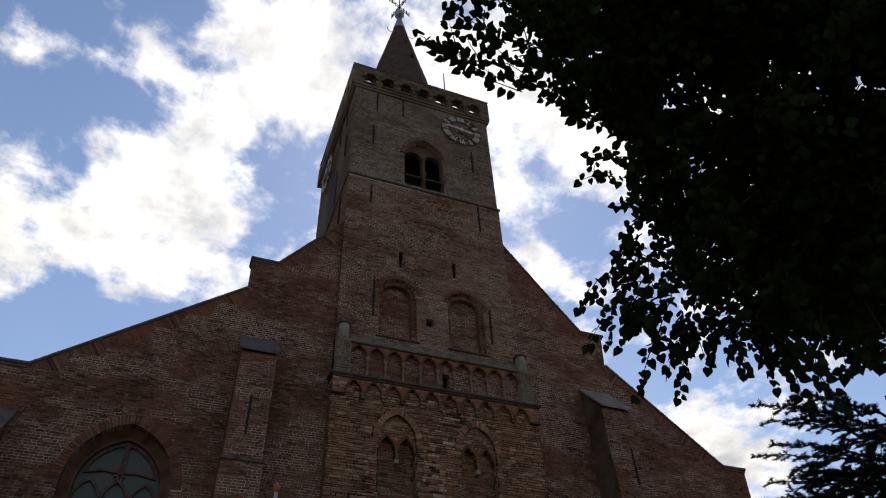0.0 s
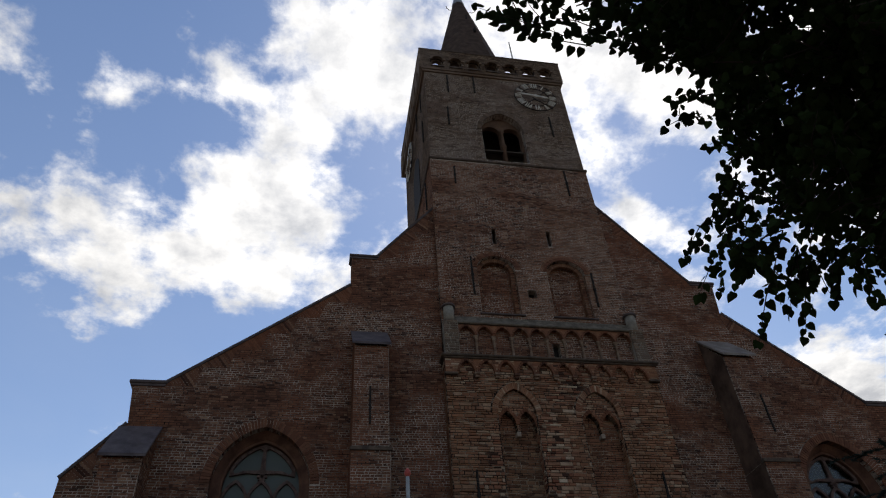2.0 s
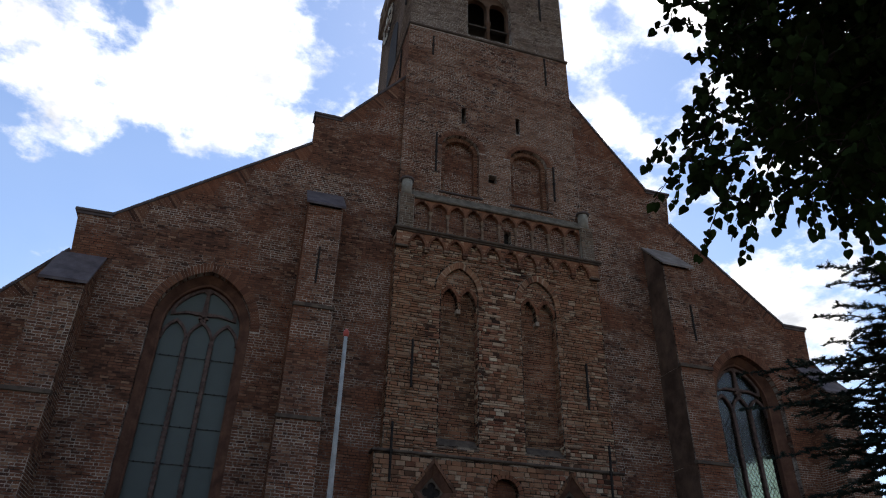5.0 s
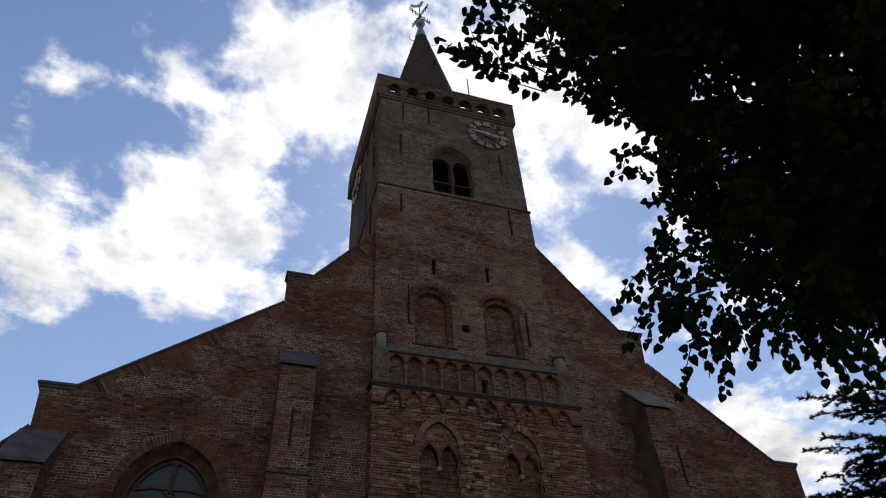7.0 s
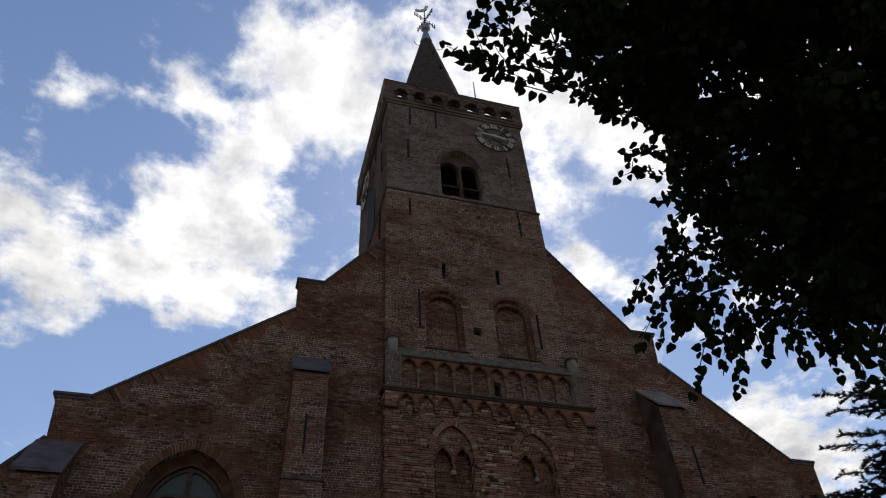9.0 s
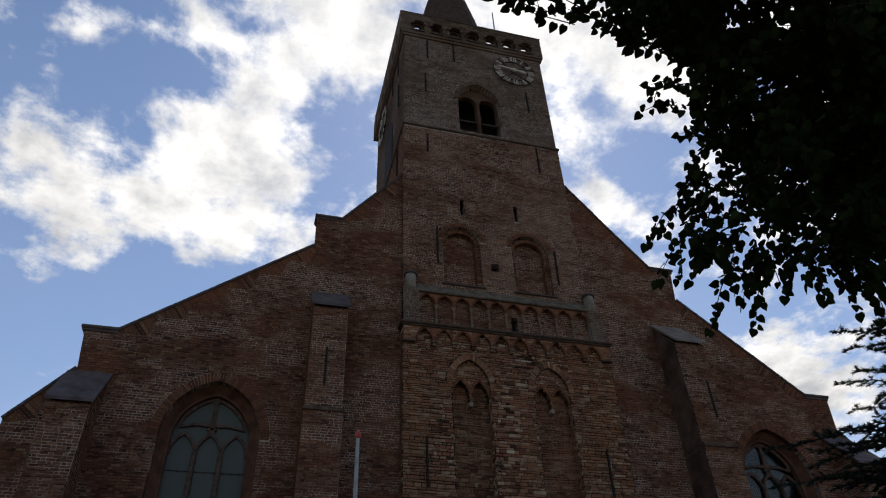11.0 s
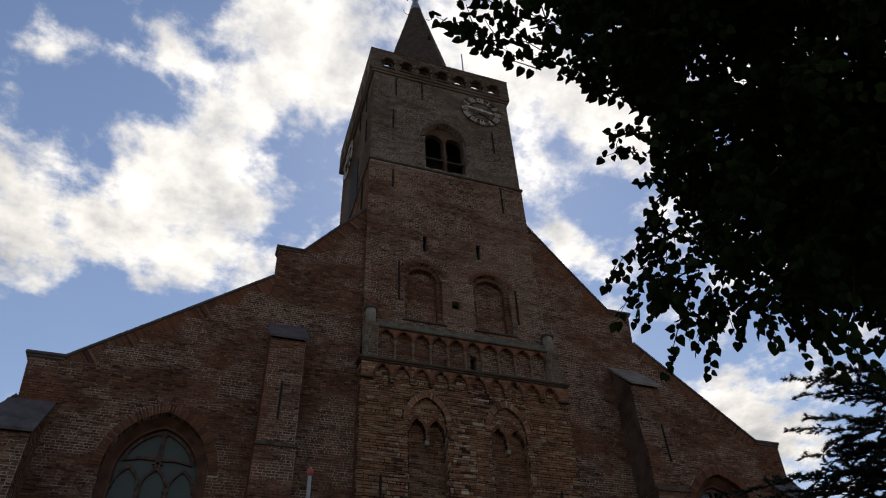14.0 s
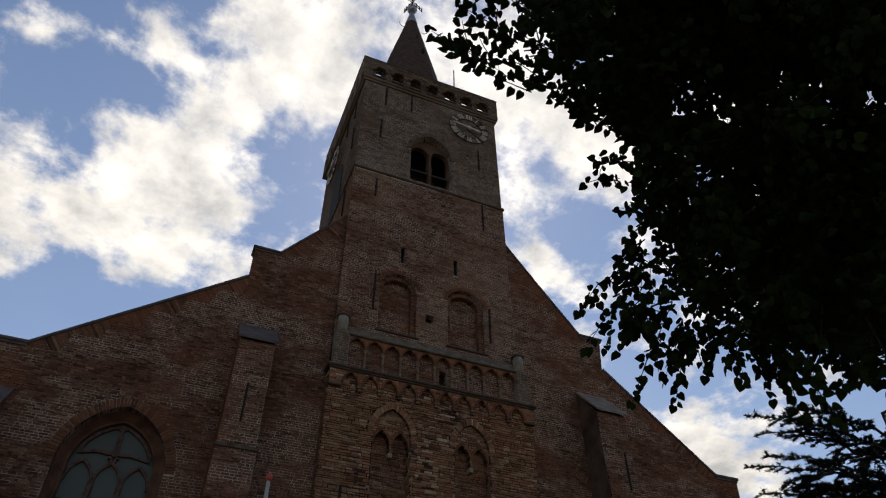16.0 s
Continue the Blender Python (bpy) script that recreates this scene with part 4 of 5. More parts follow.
for a in (0.35, 0.35 + math.pi / 2):
    dx, dy = math.cos(a), math.sin(a)
    for z in (49.0, 49.25):
        tube_into(bm, [(SPX - dx * 0.9, SPY - dy * 1.05, z), (SPX + dx * 0.9, SPY + dy * 1.05, z)], 0.03, 5)
    for s in (-1, 1):
        for q in (0.4, 0.68, 0.9):
            tube_into(bm, [(SPX + s * dx * q, SPY + s * dy * q, 48.85), (SPX + s * dx * q, SPY + s * dy * q, 49.42)], 0.035, 5)
part("cross_arms", bm, M_BLACK, vane)
bm = bmesh.new()
prism_into(bm, [(-0.75, 0.3), (-0.5, 0.0), (0.0, -0.12), (0.3, 0.05), (0.42, 0.45), (0.62, 0.55), (0.45, 0.75), (0.3, 0.62), (0.1, 0.3), (-0.3, 0.3), (-0.6, 0.62)], -0.04, 0.04)
ob = part("cockerel", bm, M_GILT, vane)
ob.data.transform(Matrix.Translation((SPX, SPY, 50.6)) @ Matrix.Rotation(-0.3, 4, "Z") @ Matrix.Rotation(-0.35, 4, "Y") @ Matrix.Diagonal((0.85, 0.85, 0.85, 1)))
tube("flagstaff", [(9.75, PY + 1.2, 32.4), (9.75, PY + 1.2, 37.6)], [0.05, 0.035], M_WHITE, church)


def clock(place, hands):
    """An open dial of numerals and rings, held off the wall."""
    c = new("clock")
    c.parent = church
    c["label"] = "open iron clock dial with pale numerals and hands"
    bm = bmesh.new()
    for r in (1.1, 0.72):
        n = 40
        pts = circle(0, 0, r, n) + [(r, 0)]
        for a, b in zip(pts, pts[1:]):
            tube_into(bm, [(a[0], 0, a[1]), (b[0], 0, b[1])], 0.022, 4)
    for k in range(4):
        a = math.pi / 4 + k * math.pi / 2
        tube_into(bm, [(0, 0.1, 0), (math.cos(a) * 1.1, 0, math.sin(a) * 1.1)], 0.02, 4)
    ob = part("dial_ring", bm, M_BLACK, c)
    ob.data.transform(place)
    for k, text in enumerate(("XII", "I", "II", "III", "IIII", "V", "VI", "VII", "VIII", "IX", "X", "XI")):
        a = math.pi / 2 - k * math.pi / 6
        bm = bmesh.new()
        wide = {"I": 0.07, "V": 0.17, "X": 0.17}
        total = sum(wide[ch] + 0.03 for ch in text) - 0.03
        sc = min(1.0, 0.42 / total)
        u = -total / 2
        turn = Matrix.Rotation(-(a - math.pi / 2), 4, "Y")
        at = Matrix.Translation((math.cos(a) * 0.91, -0.04, math.sin(a) * 0.91)) @ turn
        for ch in text:
            wch = wide[ch]
            mid = u + wch / 2
            if ch == "I":
                strokes = [(mid, mid)]
            elif ch == "V":
                strokes = [(mid - 0.06, mid), (mid + 0.06, mid)]
            else:
                strokes = [(mid - 0.06, mid + 0.06), (mid + 0.06, mid - 0.06)]
            for t_, b_ in strokes:
                p = [(t_ * sc - 0.021, 0.17), (t_ * sc + 0.021, 0.17), (b_ * sc + 0.021, -0.17), (b_ * sc - 0.021, -0.17)]
                n0 = len(bm.verts)
                prism_into(bm, p, -0.015, 0.015)
            u += wch + 0.03
        ob = part("numeral", bm, M_GILT, c, "pale roman numeral")
        ob.data.transform(place @ at)
    for nm, ln, wd, deg in hands:
        bm = bmesh.new()
        prism_into(bm, [(-0.28, 0.06), (0, 0.04), (ln * 0.7, wd), (ln, 0), (ln * 0.7, -wd), (0, -0.04), (-0.28, -0.06)], -0.02, 0.02)
        r = bmesh.ops.create_cone(bm, cap_ends=True, segments=14, radius1=0.11, radius2=0.11, depth=0.05, matrix=Matrix.Rotation(math.pi / 2, 4, "X"))
        ob = part(nm, bm, M_GILT, c, "pale clock hand")
        ob.data.transform(place @ Matrix.Translation((0, -0.1 if nm == "minute_hand" else -0.07, 0)) @ Matrix.Rotation(-radians(deg), 4, "Y"))
    return c


HANDS = (("minute_hand", 0.98, 0.05, 174), ("hour_hand", 0.7, 0.07, -4))
clock(Matrix.Translation((9.98, BY - 0.16, 30.6)), HANDS)
clock(Matrix.Translation((BX0 - 0.2, BY + 4.6, 30.2)) @ Matrix.Rotation(-math.pi / 2, 4, "Z"), HANDS)


def anchor(x, y, z0, z1, lean=0.0, owner=church):
    bm = bmesh.new()
    box_into(bm, -0.035, 0.035, -0.06, 0.0, -(z1 - z0) / 2, (z1 - z0) / 2, 0.01, Matrix.Translation((x, y - 0.016, (z0 + z1) / 2)) @ Matrix.Rotation(radians(lean), 4, "Y"))
    box_into(bm, x - 0.055, x + 0.055, y - 0.085, y - 0.016, (z0 + z1) / 2 - 0.06, (z0 + z1) / 2 + 0.06, 0.01)
    part("wall_anchor", bm, M_BLACK, owner, "black iron wall anchor")


for x, z0, z1 in ((5.32, 27.85, 29.2), (5.45, 30.45, 31.9), (6.83, 30.6, 32.0), (10.5, 27.65, 29.2)):
    anchor(x, BY, z0, z1)
for x, z0, z1, lean in ((10.53, 23.5, 25.15, 0), (5.33, 23.7, 24.8, 0), (5.62, 17.6, 19.5, 0), (10.55, 17.3, 19.0, 1)):
    anchor(x, SHAFT_Y, z0, z1, lean)
for yy, z0, z1 in ((1.0, 27.6, 29.2), (1.2, 30.2, 31.7), (2.6, 30.4, 31.8), (1.2, 23.2, 24.9), (2.9, 22.4, 24.3)):
    bm = bmesh.new()
    box_into(bm, SX0 - 0.09, SX0 - 0.02, BY + yy - 0.035, BY + yy + 0.035, z0, z1, 0.01)
    part("wall_anchor", bm, M_BLACK, church)

# ---- the tuff front of the tower ----
TX0, TX1 = 4.22, 11.97
CORN = 14.55
TUFF_OUT = [(TX0, 6.95), (TX0, CORN), (TX1, CORN), (TX1, 6.95)]
PANELS = [(6.57, 0.66), (9.48, 0.66)]
PD = 0.34   # depth of the blind panels
panel_holes = [pointed(cx, w, 12.5, 13.44, base=7.25) for cx, w in PANELS]
front = slab("tuff_wall", TUFF_OUT, panel_holes, TUFF_Y, TUFF_Y + PD, M_JOINT, church, "tower front of mixed tuff blocks and brick")
panel_brick = [[(cx - w, 7.25), (cx - w, 12.5)] + pointed(cx, w + 0.22, 12.5, 13.71) + [(cx + w, 12.5), (cx + w, 7.25)] for cx, w in PANELS]
FR_N, FR_Z0, FR_SPR, FR_AP = 10, 13.62, 13.98, 14.42
fx0, fx1 = 4.62, 11.62
FR = []
for i in range(FR_N):
    c = fx0 + (i + 0.5) * (fx1 - fx0) / FR_N
    FR.append(pointed(c, 0.265, FR_SPR, FR_AP, 5, base=FR_Z0 + 0.12))
brickwork("stonework", [TUFF_OUT] + panel_brick, TUFF_Y, 0.092, 0.26, M_TUFF, front, 21, 0.5, single=M_TUFF1, zone=(7.45, 8.75, 7.3, 12.5), proud=0.024, rough=0.014)
bm = bmesh.new()
box_into(bm, TX0, TX1, TUFF_Y + PD, WALL_Y + 0.3, 6.95, CORN)
core = part("tuff_core", bm, M_JOINT, church)
brickwork("brickwork", [[(0, 6.95), (WALL_Y - TUFF_Y, 6.95), (WALL_Y - TUFF_Y, CORN), (0, CORN)]], 0, 0.105, 0.3, M_TUFF, core, 22, 0.5, place=Matrix.Translation((TX0, WALL_Y, 0)) @ Matrix.Rotation(-math.pi / 2, 4, "Z"))
# niche faces with their paired small arches
for k, (cx, w) in enumerate(PANELS):
    ring("arch_bricks", pointed(cx, w, 12.5, 13.44, 10), pointed(cx, w + 0.2, 12.5, 13.69, 10), TUFF_Y - 0.04, TUFF_Y + 0.15, M_TUFF, front, 0.14, 2, own=M_TUFF1)
    tymp = [(cx - w, 12.0), (cx - w, 12.5)] + pointed(cx, w, 12.5, 13.44)[1:-1] + [(cx + w, 12.5), (cx + w, 12.0),
            (cx + w * 0.92, 12.15)] + pointed(cx + w * 0.5, w * 0.42, 12.15, 12.65, 6)[::-1] + [(cx, 11.85)] + pointed(cx - w * 0.5, w * 0.42, 12.15, 12.65, 6)[::-1] + [(cx - w * 0.92, 12.15)]
    brickwork("brickwork", [tymp], TUFF_Y + 0.1, 0.09, 0.24, M_TUFF, front, 30 + k, 0.2)
    slab("tympanum", tymp, [], TUFF_Y + 0.1, TUFF_Y + PD - 0.01, M_JOINT, front)
    for s in (-1, 1):
        ring("arch_bricks", pointed(cx + s * w * 0.5, w * 0.42, 12.15, 12.65, 6), pointed(cx + s * w * 0.5, w * 0.42 + 0.1, 12.15, 12.78, 6), TUFF_Y + 0.06, TUFF_Y + PD - 0.02, M_RED, front, 0.14, 1)
    brickwork("brickwork", [[(0, 7.35), (0, 12.5), (PD, 12.5), (PD, 7.35)]], 0, 0.092, 0.2, M_TUFF, front, 37 + k, 0.5, place=Matrix.Translation((cx + w, TUFF_Y + PD, 0)) @ Matrix.Rotation(-math.pi / 2, 4, "Z"), proud=0.016, rough=0.008)
    box("corbel", cx - 0.07, cx + 0.07, TUFF_Y + 0.1, TUFF_Y + PD - 0.01, 11.75, 11.92, M_PALE, front, 0.015)
    brickwork("brickwork", [pointed(cx, w, 12.4, 12.9, base=7.3)], TUFF_Y + PD - 0.005, 0.09, 0.25, M_PANEL, front, 34 + k, 0.3)
    bm = bmesh.new()
    box_into(bm, cx - w, cx + w, -0.5, 0.0, -0.05, 0.05, 0, Matrix.Translation((0, TUFF_Y + PD - 0.01, 7.5)) @ Matrix.Rotation(radians(50), 4, "X"))
    part("weathering", bm, M_STONE, front, "sloping stone foot of the blind arch")
# arched frieze below the cornice: a proud skin with arches cut out
fr_bottom = FR_Z0
outline = [(TX0, fr_bottom + 0.28), (TX0, CORN), (TX1, CORN), (TX1, fr_bottom + 0.28), (fx1, fr_bottom + 0.28)]
for i in range(FR_N - 1, -1, -1):
    c = fx0 + (i + 0.5) * (fx1 - fx0) / FR_N
    outline += pointed(c, 0.275, FR_SPR, FR_AP, 5)[::-1]
    if i:
        e = fx0 + i * (fx1 - fx0) / FR_N
        outline += [(e + 0.07, fr_bottom + 0.24), (e - 0.07, fr_bottom + 0.24)]
outline += [(fx0, fr_bottom + 0.28)]
frieze = slab("arched_frieze", outline, [], TUFF_Y - 0.13, TUFF_Y - 0.005, M_TUFF, church, "frieze of small pointed brick arches")
brickwork("brickwork", [outline], TUFF_Y - 0.13, 0.09, 0.24, M_TUFF, frieze, 41, 0.3)
for i in range(FR_N):
    c = fx0 + (i + 0.5) * (fx1 - fx0) / FR_N
    ring("arch_bricks", pointed(c, 0.265, FR_SPR, FR_AP, 6), pointed(c, 0.345, FR_SPR, FR_AP + 0.1, 6), TUFF_Y - 0.165, TUFF_Y - 0.05, M_RED, frieze, 0.14, 1)
    if i:
        e = fx0 + i * (fx1 - fx0) / FR_N
        bm = bmesh.new()
        box_into(bm, e - 0.1, e + 0.1, TUFF_Y - 0.18, TUFF_Y - 0.01, FR_SPR - 0.1, FR_SPR, 0.015)
        box_into(bm, e - 0.07, e + 0.07, TUFF_Y - 0.13, TUFF_Y - 0.01, FR_SPR - 0.19, FR_SPR - 0.1, 0.015)
        part("corbel", bm, M_COLON if i % 3 else M_RENDER, frieze, "small worn corbel")
for xa, xb in ((TX0 - 0.03, fx0 + 0.02), (fx1 - 0.02, TX1 + 0.03)):
    box("end_block", xa, xb, TUFF_Y - 0.17, TUFF_Y - 0.02, FR_SPR - 0.12, FR_SPR - 0.03, M_STONE, frieze, 0.015)
bm = bmesh.new()
box_into(bm, TX0 - 0.12, TX1 + 0.12, TUFF_Y - 0.26, WALL_Y - 0.02, CORN, CORN + 0.1, 0.03)
box_into(bm, TX0 - 0.05, TX1 + 0.05, TUFF_Y - 0.2, WALL_Y - 0.02, CORN - 0.06, CORN, 0.02)
part("cornice", bm, M_STONE, church, "grey stone cornice")

# arcade gallery above the cornice
AX0, AX1, AZ0, AZ1 = 4.78, 11.42, CORN + 0.1, 16.02
AY = TUFF_Y - 0.02
AN = 10
step = (AX1 - AX0) / AN
ARC = [(AX0 - 0.35, AZ0), (AX0 - 0.35, AZ1 + 0.02), (AX1 + 0.35, AZ1 + 0.02), (AX1 + 0.35, AZ0)]
ar_line = [(AX0 - 0.04, AZ0 + 0.92), (AX0 - 0.04, AZ1), (AX1 + 0.04, AZ1), (AX1 + 0.04, AZ0 + 0.92)]
for i in range(AN - 1, -1, -1):
    c = AX0 + (i + 0.5) * step
    ar_line += pointed(c, step / 2 - 0.045, AZ0 + 0.92, AZ0 + 1.3, 6)[::-1]
arcade = slab("arcade", ar_line, [], AY, AY + 0.16, M_TUFF, church, "blind arcade of small arches on colonnettes")
for i in range(AN):
    c = AX0 + (i + 0.5) * step
    ring("arch_bricks", pointed(c, step / 2 - 0.05, AZ0 + 0.92, AZ0 + 1.3, 6), pointed(c, step / 2 + 0.02, AZ0 + 0.92, AZ0 + 1.4, 6), AY - 0.03, AY + 0.1, M_RED, arcade, 0.12, 1)
for i in range(AN + 1):
    x = AX0 + i * step
    lathe("colonnette", [(0.085, AZ0), (0.085, AZ0 + 0.08), (0.052, AZ0 + 0.12), (0.048, AZ0 + 0.76), (0.07, AZ0 + 0.78), (0.07, AZ0 + 0.82), (0.055, AZ0 + 0.84), (0.1, AZ0 + 0.9), (0.1, AZ0 + 0.93)], x, AY + 0.08, M_COLON, arcade, 10, "worn brown stone colonnette")
AB = [(TX0 + 0.05, AZ0 - 0.1), (TX0 + 0.05, AZ1 + 0.35), (TX1 - 0.05, AZ1 + 0.35), (TX1 - 0.05, AZ0 - 0.1)]
dx = AX0 + 5.55 * step
door_slit = [(dx - 0.14, AZ0), (dx - 0.14, AZ0 + 0.85), (dx + 0.14, AZ0 + 0.85), (dx + 0.14, AZ0)]
slab("arcade_back", AB, [door_slit], AY + 0.17, AY + 0.45, M_POINTED, arcade)
brickwork("brickwork", [AB, door_slit], AY + 0.17, 0.083, 0.22, M_RED, arcade, 45)
# black sheet behind the slit, its colour standing for the dark inside
box("slit_shade_sheet", dx - 0.2, dx + 0.2, AY + 0.46, AY + 0.5, AZ0 - 0.05, AZ0 + 0.95, M_BLACK, arcade, 0)
bm = bmesh.new()
box_into(bm, AX0 - 0.1, AX1 + 0.1, AY - 0.1, AY + 0.2, AZ1, AZ1 + 0.1, 0.025)
part("arcade_moulding", bm, M_MOSS, arcade, "grey stone moulding")
# weathered slope from the moulding back to the shaft
bm = bmesh.new()
v = [bm.verts.new(p) for p in ((AX0 - 0.1, AY - 0.03, AZ1 + 0.1), (AX1 + 0.1, AY - 0.03, AZ1 + 0.1), (AX1 + 0.1, SHAFT_Y - 0.02, AZ1 + 0.5), (AX0 - 0.1, SHAFT_Y - 0.02, AZ1 + 0.5),
                               (AX0 - 0.1, AY - 0.03, AZ1 + 0.02), (AX1 + 0.1, AY - 0.03, AZ1 + 0.02), (AX1 + 0.1, SHAFT_Y - 0.02, AZ1 + 0.02), (AX0 - 0.1, SHAFT_Y - 0.02, AZ1 + 0.02))]
for q in ((0, 1, 2, 3), (0, 4, 5, 1), (1, 5, 6, 2), (3, 7, 4, 0)):
    bm.faces.new([v[i] for i in q])
part("weathering", bm, M_MOSS, arcade, "mossy sloping weathering")
# corner posts: square below, a round shaft with a flat cap above
for x in (TX0 + 0.32, TX1 - 0.32):
    bm = bmesh.new()
    box_into(bm, x - 0.27, x + 0.25, AY - 0.1, SHAFT_Y - 0.02, AZ0, AZ0 + 1.5, 0.02)
    post = part("corner_post", bm, M_POST, arcade, "grey stone corner post")
    brickwork("stonework", [[(x - 0.27, AZ0), (x - 0.27, AZ0 + 1.5), (x + 0.25, AZ0 + 1.5), (x + 0.25, AZ0)]], AY - 0.1, 0.1, 0.25, M_GREY, arcade, 47, 0.4, proud=0.01)
    lathe("post_shaft", [(0.2, AZ0 + 1.45), (0.2, AZ0 + 2.12)], x - 0.02, AY + 0.08, M_POST, arcade, 16)
    lathe("post_cap", [(0.2, AZ0 + 2.12), (0.26, AZ0 + 2.14), (0.26, AZ0 + 2.2), (0.12, AZ0 + 2.24)], x - 0.02, AY + 0.08, M_SLATE, arcade, 16, "flat dark cap stone")

# ---- base of the tower, below the string course ----
SX = [(5.81, 5.88), (10.28, 5.86)]
BASE = [(3.98, 0), (3.98, 6.86), (12.08, 6.86), (12.08, 0)]
DIA = [[(x - 0.62, z), (x, z + 0.82), (x + 0.62, z), (x, z - 0.82)] for x, z in SX]
ROUND = circle(8.05, 5.97, 0.44)
DOOR = pointed(7.86, 1.3, 3.2, 4.6, base=0.0)
base = slab("base_wall", BASE, DIA + [ROUND, DOOR], BASE_Y, BASE_Y + 0.3, M_JOINT, church, "tower base of tuff blocks and brick")
DIA_B = [[(x - 0.72, z), (x, z + 0.95), (x + 0.72, z), (x, z - 0.95)] for x, z in SX]
DOOR_B = [(6.56, 0), (6.56, 3.2)] + pointed(7.86, 1.56, 3.2, 4.9) + [(9.16, 3.2), (9.16, 0)]
brickwork("stonework", [BASE] + DIA_B + [circle(8.05, 5.97, 0.6), DOOR_B], BASE_Y, 0.108, 0.3, M_TUFF, base, 51, 0.6, single=M_TUFF1, zone=(4.1, 7.4, 4.3, 6.8), proud=0.024, rough=0.014)
ring("arch_stones", pointed(7.86, 1.3, 3.2, 4.6, 11), pointed(7.86, 1.54, 3.2, 4.88, 11), BASE_Y - 0.035, BASE_Y + 0.2, M_TUFF, base, 0.12, 2, own=M_TUFF1)
ring("round_frame", circle(8.05, 5.97, 0.44) + [(8.49, 5.97)], circle(8.05, 5.97, 0.58) + [(8.63, 5.97)], BASE_Y - 0.035, BASE_Y + 0.2, M_RED, base, 0.16, 1, own=M_RED1)
slab("round_back", circle(8.05, 5.97, 0.5), [], BASE_Y + 0.25, BASE_Y + 0.31, M_RENDER, base)
brickwork("brickwork", [circle(8.05, 5.97, 0.44)], BASE_Y + 0.25, 0.083, 0.22, M_RED, base, 53, proud=0.008)
bm = bmesh.new()
box_into(bm, 3.98, 6.5, BASE_Y + 0.3, WALL_Y + 0.2, 0, 6.86)
box_into(bm, 9.2, 12.08, BASE_Y + 0.3, WALL_Y + 0.2, 0, 6.86)
box_into(bm, 6.5, 9.2, BASE_Y + 0.45, WALL_Y + 0.2, 4.65, 6.86)
part("base_core", bm, M_MORTAR, base)
brickwork("brickwork", [[(0, 0), (WALL_Y - BASE_Y, 0), (WALL_Y - BASE_Y, 6.86), (0, 6.86)]], 0, 0.12, 0.34, M_TUFF, base, 54, 0.5, place=Matrix.Translation((3.98, WALL_Y, 0)) @ Matrix.Rotation(-math.pi / 2, 4, "Z"))
for x, z in SX:
    d0, d1 = [(x - 0.6, z), (x, z + 0.8), (x + 0.6, z), (x, z - 0.8)], [(x - 0.72, z), (x, z + 0.95), (x + 0.72, z), (x, z - 0.95)]
    for a in range(4):
        b = (a + 1) % 4
        ring("lozenge_frame", line(d0[a], d0[b], 7), line(d1[a], d1[b], 7), BASE_Y - 0.03, BASE_Y + 0.1, M_BROWN, base, 0.1, 1)
    # splayed lozenge with a quatrefoil light
    quat = []
    for q in range(4):
        a0 = math.pi / 2 * q + math.pi / 4
        for i in range(7):
            a = a0 - math.pi * 0.62 + math.pi * 1.24 * i / 6
            quat.append((x + 0.155 * math.cos(a0) + 0.125 * math.cos(a), z + 0.155 * math.sin(a0) + 0.125 * math.sin(a)))
    rot = [(x + (px - x) * math.cos(math.pi / 4) - (pz - z) * math.sin(math.pi / 4), z + (px - x) * math.sin(math.pi / 4) + (pz - z) * math.cos(math.pi / 4)) for px, pz in quat]
    slab("quatrefoil_plate", d1, [rot], BASE_Y + 0.22, BASE_Y + 0.29, M_STONE, base, "stone plate pierced by a quatrefoil")
    bm = bmesh.new()
    fo = [(x - 0.6, z), (x, z + 0.8), (x + 0.6, z), (x, z - 0.8)]
    fi = [(x - 0.36, z), (x, z + 0.43), (x + 0.36, z), (x, z - 0.43)]
    vo = [bm.verts.new((px, BASE_Y + 0.03, pz)) for px, pz in fo]
    vi = [bm.verts.new((px, BASE_Y + 0.215, pz)) for px, pz in fi]
    for i in range(4):
        j = (i + 1) % 4
        bm.faces.new((vo[i], vo[j], vi[j], vi[i]))
    part("lozenge_splay", bm, M_RENDER, base)
    # black sheet close behind the quatrefoil, in place of dark glass
    slab("lozenge_back", d1, [], BASE_Y + 0.292, BASE_Y + 0.298, M_BLACK, base)
bm = bmesh.new()
box_into(bm, 3.9, 12.16, BASE_Y - 0.07, WALL_Y - 0.02, 6.86, 6.95, 0.025)
part("string_course", bm, M_STONE, church, "dark stone string course")
for x, za, zb, y in ((4.46, 6.0, 7.75, BASE_Y), (11.62, 6.0, 7.75, BASE_Y), (4.98, 8.9, 10.5, TUFF_Y), (11.1, 8.9, 10.5, TUFF_Y)):
    anchor(x, y - 0.06, za, zb, 1.5 if x > 8 else 0)
# church door deep in its arch
door = new("door")
door.parent = church
door["label"] = "dark oak double door under a pointed arch"
for s in (-1, 1):
    bm = bmesh.new()
    for k in range(6):
        xa = 7.86 + s * (0.02 + 0.21 * k)
        xb = 7.86 + s * (0.22 + 0.21 * k)
        top = 4.5 - 0.035 * (k + 0.5) ** 2.0
        box_into(bm, min(xa, xb), max(xa, xb), BASE_Y + 0.33, BASE_Y + 0.4, 0.02, top, 0.008)
    part("leaf", bm, M_WOOD, door)
